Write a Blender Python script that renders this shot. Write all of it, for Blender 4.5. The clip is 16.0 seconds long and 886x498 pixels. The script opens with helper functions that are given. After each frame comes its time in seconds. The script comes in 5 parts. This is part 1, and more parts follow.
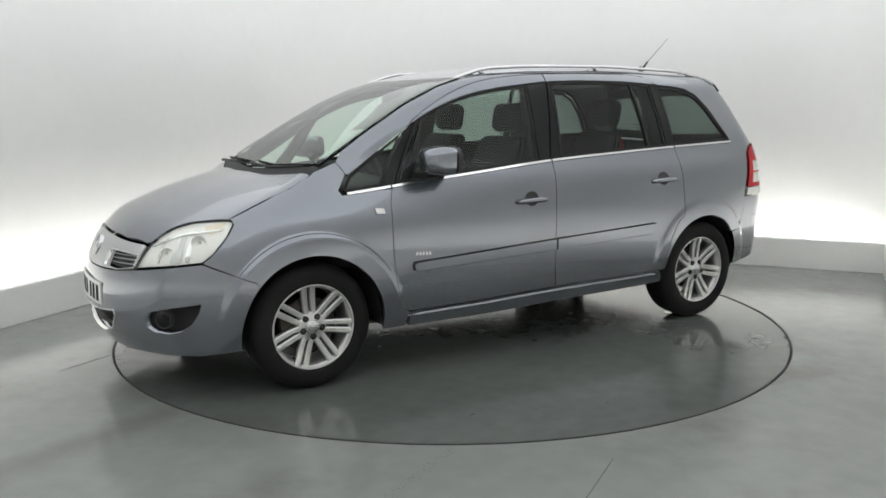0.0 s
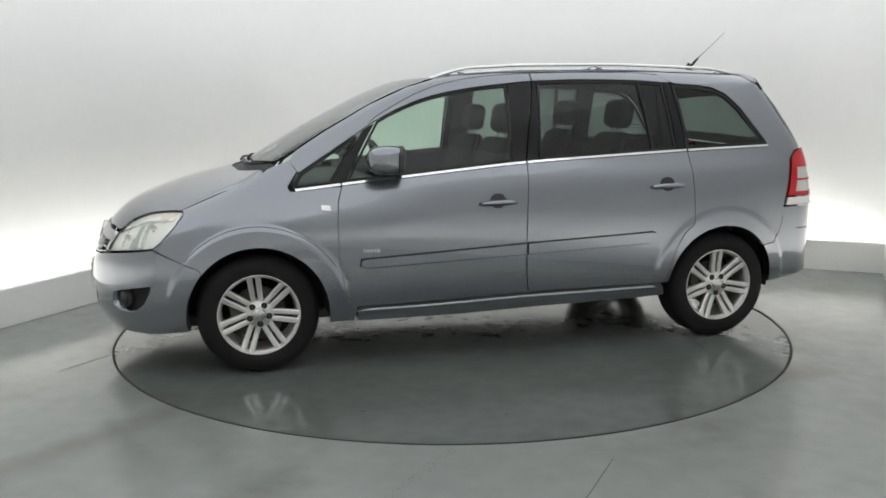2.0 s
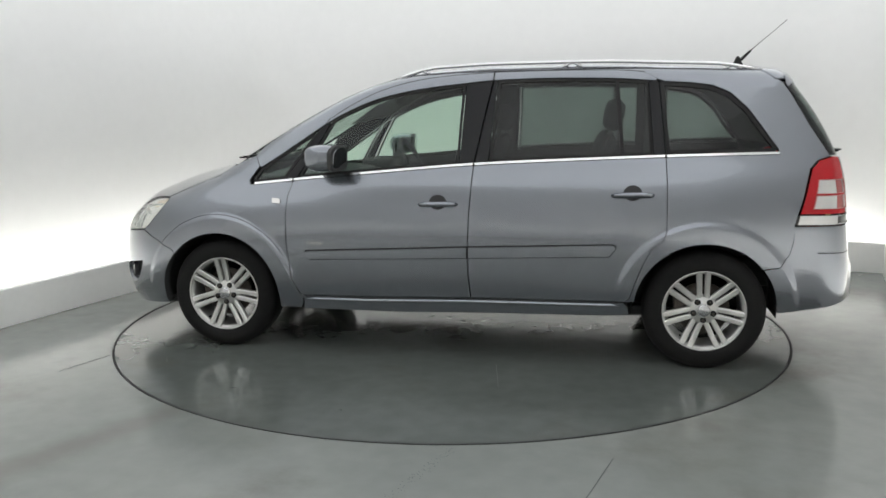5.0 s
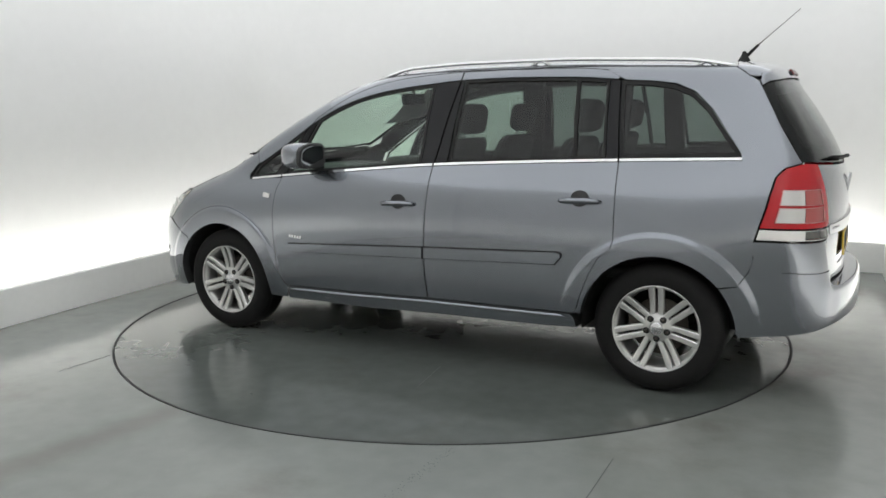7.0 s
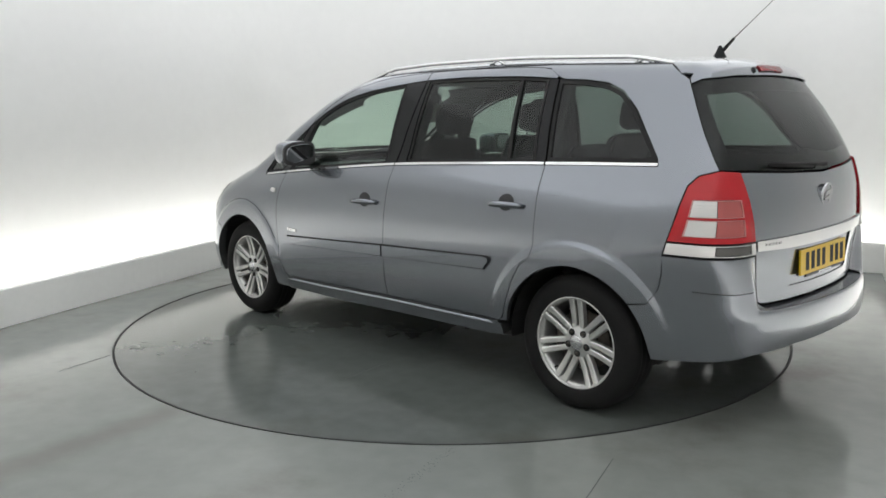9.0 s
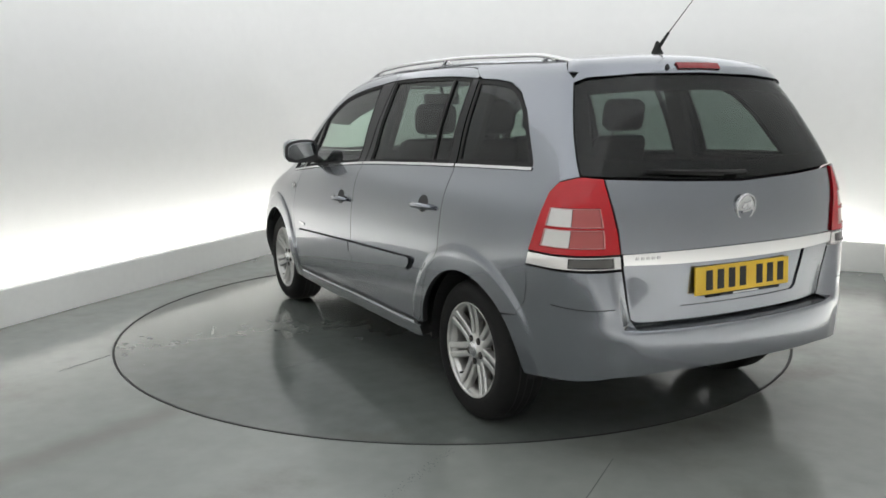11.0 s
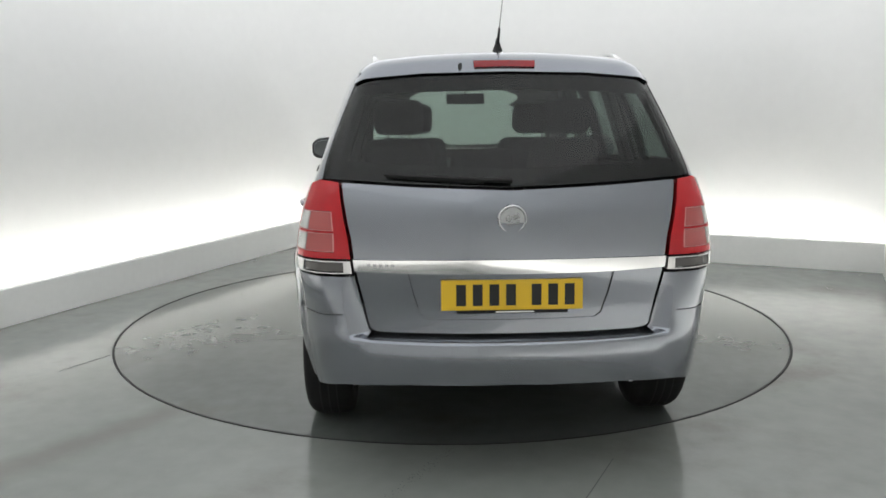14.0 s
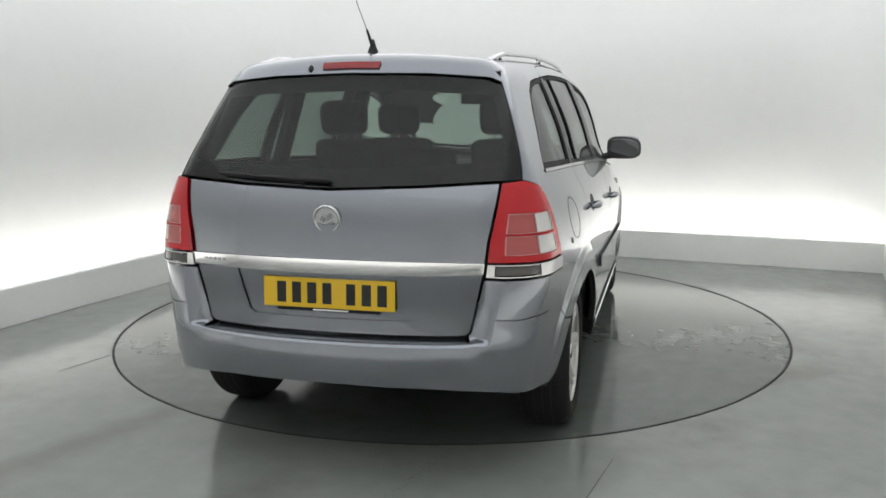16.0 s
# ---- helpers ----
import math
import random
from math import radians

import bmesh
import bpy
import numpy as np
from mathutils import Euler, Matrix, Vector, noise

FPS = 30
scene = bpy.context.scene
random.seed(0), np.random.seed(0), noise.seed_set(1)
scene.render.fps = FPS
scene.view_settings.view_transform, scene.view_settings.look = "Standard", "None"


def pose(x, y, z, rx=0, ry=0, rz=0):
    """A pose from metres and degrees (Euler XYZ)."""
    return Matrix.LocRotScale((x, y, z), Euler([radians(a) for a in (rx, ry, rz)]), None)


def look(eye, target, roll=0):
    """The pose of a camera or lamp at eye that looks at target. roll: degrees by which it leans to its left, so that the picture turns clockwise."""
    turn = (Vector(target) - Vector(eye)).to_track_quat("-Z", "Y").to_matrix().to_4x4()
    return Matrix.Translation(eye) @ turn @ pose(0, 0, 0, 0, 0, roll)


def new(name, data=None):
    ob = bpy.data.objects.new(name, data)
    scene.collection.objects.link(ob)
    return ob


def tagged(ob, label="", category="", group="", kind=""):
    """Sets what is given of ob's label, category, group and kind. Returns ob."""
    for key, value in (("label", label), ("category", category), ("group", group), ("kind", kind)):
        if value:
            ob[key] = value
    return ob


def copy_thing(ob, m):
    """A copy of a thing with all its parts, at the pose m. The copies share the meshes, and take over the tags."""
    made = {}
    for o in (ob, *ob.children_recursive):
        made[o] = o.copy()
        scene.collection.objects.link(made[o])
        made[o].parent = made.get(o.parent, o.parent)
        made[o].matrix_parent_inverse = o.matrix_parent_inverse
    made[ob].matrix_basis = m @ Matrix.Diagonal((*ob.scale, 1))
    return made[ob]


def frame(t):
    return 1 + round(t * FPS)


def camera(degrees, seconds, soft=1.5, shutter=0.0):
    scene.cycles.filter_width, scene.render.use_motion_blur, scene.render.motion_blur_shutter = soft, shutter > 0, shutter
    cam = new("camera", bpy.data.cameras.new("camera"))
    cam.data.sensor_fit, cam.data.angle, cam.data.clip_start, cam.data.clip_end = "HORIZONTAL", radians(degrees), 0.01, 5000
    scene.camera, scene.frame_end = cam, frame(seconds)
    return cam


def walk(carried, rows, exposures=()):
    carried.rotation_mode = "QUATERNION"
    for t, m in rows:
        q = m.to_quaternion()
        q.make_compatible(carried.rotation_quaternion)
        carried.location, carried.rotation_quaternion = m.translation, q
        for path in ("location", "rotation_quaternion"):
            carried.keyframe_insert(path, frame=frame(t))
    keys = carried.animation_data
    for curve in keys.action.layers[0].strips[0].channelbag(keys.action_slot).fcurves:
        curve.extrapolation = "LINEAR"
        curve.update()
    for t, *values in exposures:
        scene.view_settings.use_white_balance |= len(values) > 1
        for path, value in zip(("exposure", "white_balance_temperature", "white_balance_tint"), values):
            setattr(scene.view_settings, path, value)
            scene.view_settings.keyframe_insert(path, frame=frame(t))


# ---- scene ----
from mathutils import geometry

# camera: stands still in the front corner of the studio
EYE = (0.0, -5.2178, 1.3915)
PAN, TILT = 0.0089, 0.1704
AIM = (EYE[0] - math.sin(PAN) * math.cos(TILT), EYE[1] + math.cos(PAN) * math.cos(TILT), EYE[2] - math.sin(TILT))
cam = camera(56.106, 16.0, soft=1.6)
walk(cam, [(0.0, look(EYE, AIM, -0.447)), (16.0, look(EYE, AIM, -0.447))], exposures=[(0.0, 0.0), (16.0, 0.0)])

# ---- world and light ----
world = bpy.data.worlds.new("world")
scene.world = world
world.use_nodes = True
world.node_tree.nodes["Background"].inputs["Color"].default_value = (0.8, 0.85, 0.9, 1)
world.node_tree.nodes["Background"].inputs["Strength"].default_value = 0.05
# the ceiling is out of view; its glow is added as even fill light
COVE_GLOW, CEILING_FILL = 7.0, 0.88


# ---- materials ----
def material(name, color=(0.8, 0.8, 0.8), rough=0.5, metal=0.0, **more):
    m = bpy.data.materials.new(name)
    m.use_nodes = True
    b = m.node_tree.nodes["Principled BSDF"]
    b.inputs["Base Color"].default_value = (*color, 1)
    b.inputs["Roughness"].default_value = rough
    b.inputs["Metallic"].default_value = metal
    for key, value in more.items():
        b.inputs[key.replace("_", " ")].default_value = value
    return m


def vary(m, scale, color_a, color_b, rough_a=None, rough_b=None, bump=0.0, fine=None, stretch=(1, 1, 1), detail=6.0):
    """Noise at two scales on the colour, roughness and relief of a material."""
    nt = m.node_tree
    b = nt.nodes["Principled BSDF"]
    co = nt.nodes.new("ShaderNodeTexCoord")
    mp = nt.nodes.new("ShaderNodeMapping")
    mp.inputs["Scale"].default_value = stretch
    nt.links.new(co.outputs["Object"], mp.inputs["Vector"])
    n1 = nt.nodes.new("ShaderNodeTexNoise")
    n1.inputs["Scale"].default_value, n1.inputs["Detail"].default_value = scale, detail
    n2 = nt.nodes.new("ShaderNodeTexNoise")
    n2.inputs["Scale"].default_value, n2.inputs["Detail"].default_value = fine or scale * 14, 4.0
    for n in (n1, n2):
        nt.links.new(mp.outputs["Vector"], n.inputs["Vector"])
    mix = nt.nodes.new("ShaderNodeMath")
    mix.operation = "MULTIPLY_ADD"
    mix.inputs[1].default_value = 0.35
    nt.links.new(n2.outputs["Fac"], mix.inputs[0])
    half = nt.nodes.new("ShaderNodeMath")
    half.operation = "MULTIPLY"
    half.inputs[1].default_value = 0.65
    nt.links.new(n1.outputs["Fac"], half.inputs[0])
    nt.links.new(half.outputs[0], mix.inputs[2])
    ramp = nt.nodes.new("ShaderNodeValToRGB")
    ramp.color_ramp.elements[0].position, ramp.color_ramp.elements[1].position = 0.32, 0.68
    ramp.color_ramp.elements[0].color, ramp.color_ramp.elements[1].color = (*color_a, 1), (*color_b, 1)
    nt.links.new(mix.outputs[0], ramp.inputs["Fac"])
    nt.links.new(ramp.outputs["Color"], b.inputs["Base Color"])
    if rough_a is not None:
        mr = nt.nodes.new("ShaderNodeMapRange")
        mr.inputs["From Min"].default_value, mr.inputs["From Max"].default_value = 0.3, 0.7
        mr.inputs["To Min"].default_value, mr.inputs["To Max"].default_value = rough_a, rough_b
        nt.links.new(mix.outputs[0], mr.inputs["Value"])
        nt.links.new(mr.outputs["Result"], b.inputs["Roughness"])
    if bump:
        bp = nt.nodes.new("ShaderNodeBump")
        bp.inputs["Strength"].default_value, bp.inputs["Distance"].default_value = 0.4, bump
        nt.links.new(mix.outputs[0], bp.inputs["Height"])
        nt.links.new(bp.outputs["Normal"], b.inputs["Normal"])
    return m


def glow(name, color, strength):
    m = material(name, color, 0.6)
    b = m.node_tree.nodes["Principled BSDF"]
    b.inputs["Emission Color"].default_value = (*color, 1)
    b.inputs["Emission Strength"].default_value = strength
    return m


WALL = vary(material("white_wall", rough=0.75), 0.8, (0.80, 0.80, 0.79), (0.84, 0.84, 0.83), 0.7, 0.85, 0.0006)
PLINTH = vary(material("plinth_paint", rough=0.6), 1.5, (0.80, 0.80, 0.775), (0.86, 0.86, 0.835), 0.4, 0.65, 0.0004)
FLOOR = vary(material("painted_floor", rough=0.2), 0.9, (0.190, 0.205, 0.190), (0.250, 0.265, 0.247), 0.11, 0.22, 0.0003, fine=9.0)
# disc paint is darker than the floor's to put in the car's shade
SHADED_DISC = vary(material("shaded_disc_paint", rough=0.2), 1.1, (0.094, 0.105, 0.098), (0.134, 0.147, 0.138), 0.08, 0.20, 0.0003, fine=10.0)
for m in (FLOOR, SHADED_DISC):
    m.node_tree.nodes["Principled BSDF"].inputs["Specular IOR Level"].default_value = 0.62


def dirty(m, tint, scale, low, high, amount, band=None):
    """Brown-grey dirt over a floor paint: cloudy patches, and where given one trodden band along a line."""
    nt = m.node_tree
    b = nt.nodes["Principled BSDF"]
    old = b.inputs["Base Color"].links[0].from_socket
    co = nt.nodes.new("ShaderNodeTexCoord")
    n = nt.nodes.new("ShaderNodeTexNoise")
    n.inputs["Scale"].default_value, n.inputs["Detail"].default_value, n.inputs["Roughness"].default_value = scale, 7.0, 0.62
    nt.links.new(co.outputs["Object"], n.inputs["Vector"])
    r = nt.nodes.new("ShaderNodeMapRange")
    r.interpolation_type = "SMOOTHSTEP"
    for key, value in (("From Min", low), ("From Max", high), ("To Min", 0.0), ("To Max", amount)):
        r.inputs[key].default_value = value
    nt.links.new(n.outputs["Fac"], r.inputs["Value"])
    fac = r.outputs["Result"]
    if band:
        (ax, ay), (bx, by), width = band
        length = math.hypot(bx - ax, by - ay)
        nx, ny = -(by - ay) / length, (bx - ax) / length
        dot = nt.nodes.new("ShaderNodeVectorMath")
        dot.operation = "DOT_PRODUCT"
        dot.inputs[1].default_value = (nx, ny, 0)
        nt.links.new(co.outputs["Object"], dot.inputs[0])
        wob = nt.nodes.new("ShaderNodeMath")
        wob.operation = "MULTIPLY_ADD"
        wob.inputs[1].default_value, wob.inputs[2].default_value = 0.35, -0.175 - (ax * nx + ay * ny)
        nt.links.new(n.outputs["Fac"], wob.inputs[0])
        away = nt.nodes.new("ShaderNodeMath")
        away.operation = "ADD"
        nt.links.new(dot.outputs["Value"], away.inputs[0])
        nt.links.new(wob.outputs[0], away.inputs[1])
        size = nt.nodes.new("ShaderNodeMath")
        size.operation = "ABSOLUTE"
        nt.links.new(away.outputs[0], size.inputs[0])
        near = nt.nodes.new("ShaderNodeMapRange")
        near.interpolation_type = "SMOOTHSTEP"
        for key, value in (("From Min", width), ("From Max", 0.0), ("To Min", 0.0), ("To Max", 0.36)):
            near.inputs[key].default_value = value
        nt.links.new(size.outputs[0], near.inputs["Value"])
        both_ = nt.nodes.new("ShaderNodeMath")
        both_.operation = "MAXIMUM"
        nt.links.new(fac, both_.inputs[0])
        nt.links.new(near.outputs["Result"], both_.inputs[1])
        fac = both_.outputs[0]
    mx = nt.nodes.new("ShaderNodeMix")
    mx.data_type = "RGBA"
    nt.links.new(fac, mx.inputs["Factor"])
    nt.links.new(old, mx.inputs[6])
    mx.inputs[7].default_value = (*tint, 1)
    nt.links.new(mx.outputs[2], b.inputs["Base Color"])


# near black for joints and small parts, also for shade put into gaps and creases
SEAM_AND_SHADE = material("dark_seam_and_shade", (0.012, 0.013, 0.013), 0.7)
DARK_STEEL = vary(material("dark_grey_steel"), 6, (0.05, 0.055, 0.05), (0.08, 0.085, 0.08), 0.4, 0.6)
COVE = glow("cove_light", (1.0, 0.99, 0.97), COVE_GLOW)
FILL_CEILING = glow("ceiling_fill_glow", (0.97, 0.985, 1.0), CEILING_FILL)


# ---- mesh helpers ----
def mesh_of(name, verts, faces, mat, smooth=False):
    me = bpy.data.meshes.new(name)
    me.from_pydata([tuple(v) for v in verts], [], [tuple(f) for f in faces])
    me.materials.append(mat)
    if smooth:
        me.polygons.foreach_set("use_smooth", [True] * len(me.polygons))
    me.update()
    return me


def part(name, me, parent=None, label="", m=None):
    ob = new(name, me)
    ob.parent = parent
    if m is not None:
        ob.matrix_local = m
    return tagged(ob, label)


def bm_mesh(name, bm, mat, smooth=False):
    me = bpy.data.meshes.new(name)
    bmesh.ops.recalc_face_normals(bm, faces=bm.faces)
    bm.to_mesh(me)
    bm.free()
    me.materials.append(mat)
    if smooth:
        me.polygons.foreach_set("use_smooth", [True] * len(me.polygons))
    return me


def box(name, lo, hi, mat, bevel=0.0, seg=2):
    bm = bmesh.new()
    bmesh.ops.create_cube(bm, size=1.0)
    for v in bm.verts:
        v.co = [lo[i] + (v.co[i] + 0.5) * (hi[i] - lo[i]) for i in range(3)]
    if bevel:
        bmesh.ops.bevel(bm, geom=bm.edges[:], offset=bevel, segments=seg, affect="EDGES", profile=0.5)
    return bm_mesh(name, bm, mat, bool(bevel) and seg > 2)


def lathe(name, profile, mat, n=48, axis="y", smooth=True):
    """A turned solid: profile rows are (radius, height along the axis)."""
    verts, faces, k = [], [], len(profile)
    for i in range(n):
        a = 2 * math.pi * i / n
        for r, h in profile:
            verts.append((r * math.cos(a), h, r * math.sin(a)) if axis == "y" else (r * math.cos(a), r * math.sin(a), h))
    for i in range(n):
        j = (i + 1) % n
        for q in range(k - 1):
            faces.append((i * k + q, j * k + q, j * k + q + 1, i * k + q + 1))
    return mesh_of(name, verts, faces, mat, smooth)


def tube(name, pts, r, mat, n=8, flat=1.0):
    """A bar along points; r is one radius or one for each point."""
    pts = [Vector(p) for p in pts]
    rs = r if isinstance(r, (list, tuple)) else [r] * len(pts)
    verts, faces = [], []
    for i, p in enumerate(pts):
        d = (pts[min(i + 1, len(pts) - 1)] - pts[max(i - 1, 0)]).normalized()
        side = d.cross(Vector((0, 0, 1)))
        side = side.normalized() if side.length > 1e-4 else Vector((1, 0, 0))
        up = side.cross(d)
        for k in range(n):
            a = 2 * math.pi * k / n
            verts.append(p + side * math.cos(a) * rs[i] + up * math.sin(a) * rs[i] * flat)
    for i in range(len(pts) - 1):
        for k in range(n):
            faces.append((i * n + k, i * n + (k + 1) % n, (i + 1) * n + (k + 1) % n, (i + 1) * n + k))
    faces += [tuple(range(n))[::-1], tuple(range((len(pts) - 1) * n, len(pts) * n))]
    return mesh_of(name, verts, faces, mat, True)


# ---- studio: a rectangular room turned about the camera's line ----
# room axes: a across (left wall to right wall), b along (front to back)
U, N = (0.3955, 0.9185), (0.9185, -0.3955)
A0, A1, B0, B1 = -2.632, 2.668, -6.3, 2.815
PLINTH_H, PLINTH_T, GAP, WALL_H = 0.25, 0.05, 0.28, 3.3
C_A, C_B, RING = -0.058, 0.1386, 2.0888


def room(a, b, z=0.0):
    return (a * N[0] + b * U[0], a * N[1] + b * U[1], z)


ROOM = Matrix(((N[0], U[0], 0, 0), (N[1], U[1], 0, 0), (0, 0, 1, 0), (0, 0, 0, 1)))
o = GAP + PLINTH_T
WA0, WA1, WB1 = A0 - o, A1 + o, B1 + o


def ring_xy(r, n, da=0.0):
    return [(C_A + r * math.cos(2 * math.pi * i / n + da), C_B + r * math.sin(2 * math.pi * i / n + da)) for i in range(n)]


def build_floor():
    n = 180
    inner = ring_xy(RING + 0.005, n)
    bm = bmesh.new()
    lo_a, hi_a, lo_b, hi_b = WA0 - 0.2, WA1 + 0.2, B0 - 0.2, WB1 + 0.2
    outer = []
    for a, b in inner:
        da, db = a - C_A, b - C_B
        k = min(((hi_a - C_A) if da > 0 else (lo_a - C_A)) / da if abs(da) > 1e-6 else 1e9, ((hi_b - C_B) if db > 0 else (lo_b - C_B)) / db if abs(db) > 1e-6 else 1e9)
        outer.append((C_A + da * k, C_B + db * k))
    vi = [bm.verts.new((a, b, 0)) for a, b in inner]
    vd = [bm.verts.new((a, b, -0.06)) for a, b in inner]
    vo = [bm.verts.new((a, b, 0)) for a, b in outer]
    for i in range(n):
        j = (i + 1) % n
        bm.faces.new((vi[i], vo[i], vo[j], vi[j]))
        bm.faces.new((vd[i], vi[i], vi[j], vd[j]))
    me = bpy.data.meshes.new("floor")
    bm.to_mesh(me)
    bm.free()
    me.materials.append(FLOOR)
    ob = new("floor", me)
    ob.matrix_world = ROOM
    tagged(ob, "glossy grey-green painted concrete studio floor with scuffs", "floor", kind="structure")
    pit = new("pit", mesh_of("pit", [(a, b, -0.06) for a, b in ring_xy(RING + 0.1, 90)], [range(90)], SEAM_AND_SHADE))
    pit.matrix_world = ROOM
    tagged(pit, "dark gap under the turntable edge", "pit", kind="structure")
    return ob


def cove_line(inset, z0, z1, corner, n=14):
    """Plan line of the back of the room: left wall, rounded corner, back wall, rounded corner, right wall."""
    a0, a1, b1 = A0 - inset, A1 + inset, B1 + inset
    pts = [(a0, B0)] + [(a0, B0 + (b1 - corner - B0) * i / 8) for i in range(1, 8)]
    for i in range(n + 1):
        t = math.pi - math.pi / 2 * i / n
        pts.append((a0 + corner + corner * math.cos(t), b1 - corner + corner * math.sin(t)))
    for i in range(n + 1):
        t = math.pi / 2 - math.pi / 2 * i / n
        pts.append((a1 - corner + corner * math.cos(t), b1 - corner + corner * math.sin(t)))
    pts += [(a1, B0 + (b1 - corner - B0) * i / 8) for i in range(7, 0, -1)] + [(a1, B0)]
    return pts


def band(name, inner, outer, z0, z1, mat, smooth=False):
    """A closed band of wall between two plan lines, with thickness."""
    k = len(inner)
    verts = [(*p, z) for z in (z0, z1) for line in (inner, outer) for p in line]
    faces = []
    for i in range(k - 1):
        ib, ob_, it, ot = i, k + i, 2 * k + i, 3 * k + i
        faces += [(ib, ib + 1, it + 1, it), (ob_ + 1, ob_, ot, ot + 1), (it, it + 1, ot + 1, ot), (ib + 1, ib, ob_, ob_ + 1)]
    faces += [(0, 2 * k, 3 * k, k), (k - 1, 2 * k - 1, 4 * k - 1, 3 * k - 1)]
    ob = new(name, mesh_of(name, verts, faces, mat, smooth))
    ob.matrix_world = ROOM
    return ob


dirty(FLOOR, (0.105, 0.096, 0.075), 0.8, 0.50, 0.74, 0.60, ((-0.69, -2.70), (-0.54, -1.68), 0.17))
dirty(SHADED_DISC, (0.085, 0.080, 0.064), 1.3, 0.52, 0.74, 0.5)
build_floor()
tagged(band("wall_north", cove_line(o, 0, 1, 0.9), cove_line(o + 0.12, 0, 1, 1.02), 0.0, WALL_H, WALL, True), "plain white seamless studio wall with rounded corners", "wall", kind="structure")
# unseen wall, added in white so that the car's near side reflects it
ob = new("wall_south", box("wall_south", (WA0 - 0.15, B0 - 0.12, 0), (WA1 + 0.15, B0, WALL_H), WALL))
ob.matrix_world = ROOM
tagged(ob, "unseen white wall added behind the camera to bounce light", "wall", kind="structure")
# unseen ceiling, made to glow so that it brightens the whole room
ob = new("ceiling", box("ceiling", (WA0 - 0.15, B0 - 0.12, WALL_H), (WA1 + 0.15, WB1 + 0.15, WALL_H + 0.1), FILL_CEILING))
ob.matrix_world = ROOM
tagged(ob, "unseen white ceiling given an even glow as fill light", "ceiling", kind="structure")


def build_plinth():
    def loop(d):
        """The plinth's line set out by d, all the way round the room."""
        return [(A0 - d, B0 + o - d), (A0 - d, B1 + d), (A1 + d, B1 + d), (A1 + d, B0 + o - d), (A0 - d, B0 + o - d)]
    ob = band("baseboard", loop(0.0), loop(PLINTH_T), 0.0, PLINTH_H, PLINTH)
    ob.modifiers.new("edge", "BEVEL").width = 0.004
    tagged(ob, "low off-white plinth hiding the wall lights", "plinth", kind="structure")
    # the run behind the camera is unseen, added to light the car's near side
    tagged(band("strip_light", loop(0.09), loop(0.15), 0.04, 0.10, COVE), "white strip light hidden behind the plinth, with an unseen run added behind the camera", "light")


build_plinth()


# ---- the car's body as one smooth surface: x forward, y to its left, z up, origin on the ground between the axles ----
def curve(xs, ys):
    """A smooth curve through points, without overshoot."""
    xs, ys = np.asarray(xs, float), np.asarray(ys, float)
    h, d = np.diff(xs), np.diff(ys) / np.diff(xs)
    m = np.empty_like(ys)
    m[0], m[-1] = d[0], d[-1]
    m[1:-1] = np.where(d[:-1] * d[1:] > 0, (h[:-1] + h[1:]) * 3 * d[:-1] * d[1:] / np.where(d[:-1] * d[1:] > 0, (h[:-1] + 2 * h[1:]) * d[:-1] + (2 * h[:-1] + h[1:]) * d[1:], 1), 0)

    def at(x):
        x = np.asarray(x, float)
        i = np.clip(np.searchsorted(xs, x) - 1, 0, len(xs) - 2)
        t = np.clip((x - xs[i]) / h[i], -0.5, 1.5)
        t2, t3 = t * t, t * t * t
        return (2 * t3 - 3 * t2 + 1) * ys[i] + (t3 - 2 * t2 + t) * h[i] * m[i] + (3 * t2 - 2 * t3) * ys[i + 1] + (t3 - t2) * h[i] * m[i + 1]
    return at


# half widths at seven heights, along x
SIDE_X = [-2.3, -1.9, -1.35, -0.6, 0.2, 0.9, 1.35, 1.8, 2.3]
SIDE_Z = [0.15, 0.32, 0.60, 0.85, 1.00, 1.10, 1.30, 1.52, 1.70]
SIDE_Y = [
    [0.60, 0.69, 0.802, 0.822, 0.822, 0.822, 0.815, 0.768, 0.62],
    [0.65, 0.742, 0.852, 0.867, 0.867, 0.867, 0.86, 0.818, 0.68],
    [0.68, 0.782, 0.874, 0.89, 0.89, 0.884, 0.87, 0.828, 0.68],
    [0.725, 0.797, 0.862, 0.88, 0.88, 0.864, 0.83, 0.763, 0.62],
    [0.7, 0.77, 0.827, 0.85, 0.85, 0.802, 0.735, 0.678, 0.56],
    [0.68, 0.735, 0.777, 0.8, 0.796, 0.75, 0.69, 0.628, 0.5],
    [0.585, 0.645, 0.706, 0.735, 0.732, 0.69, 0.632, 0.555, 0.418],
    [0.49, 0.545, 0.608, 0.637, 0.645, 0.615, 0.537, 0.45, 0.314],
    [0.4, 0.455, 0.517, 0.548, 0.543, 0.493, 0.425, 0.357, 0.212],
]
side_rows = [curve(SIDE_X, row) for row in SIDE_Y]
HUB_X, HUB_Z = 1.3515, 0.312


def smooth(a, b, x):
    t = np.clip((x - a) / (b - a), 0, 1)
    return t * t * (3 - 2 * t)


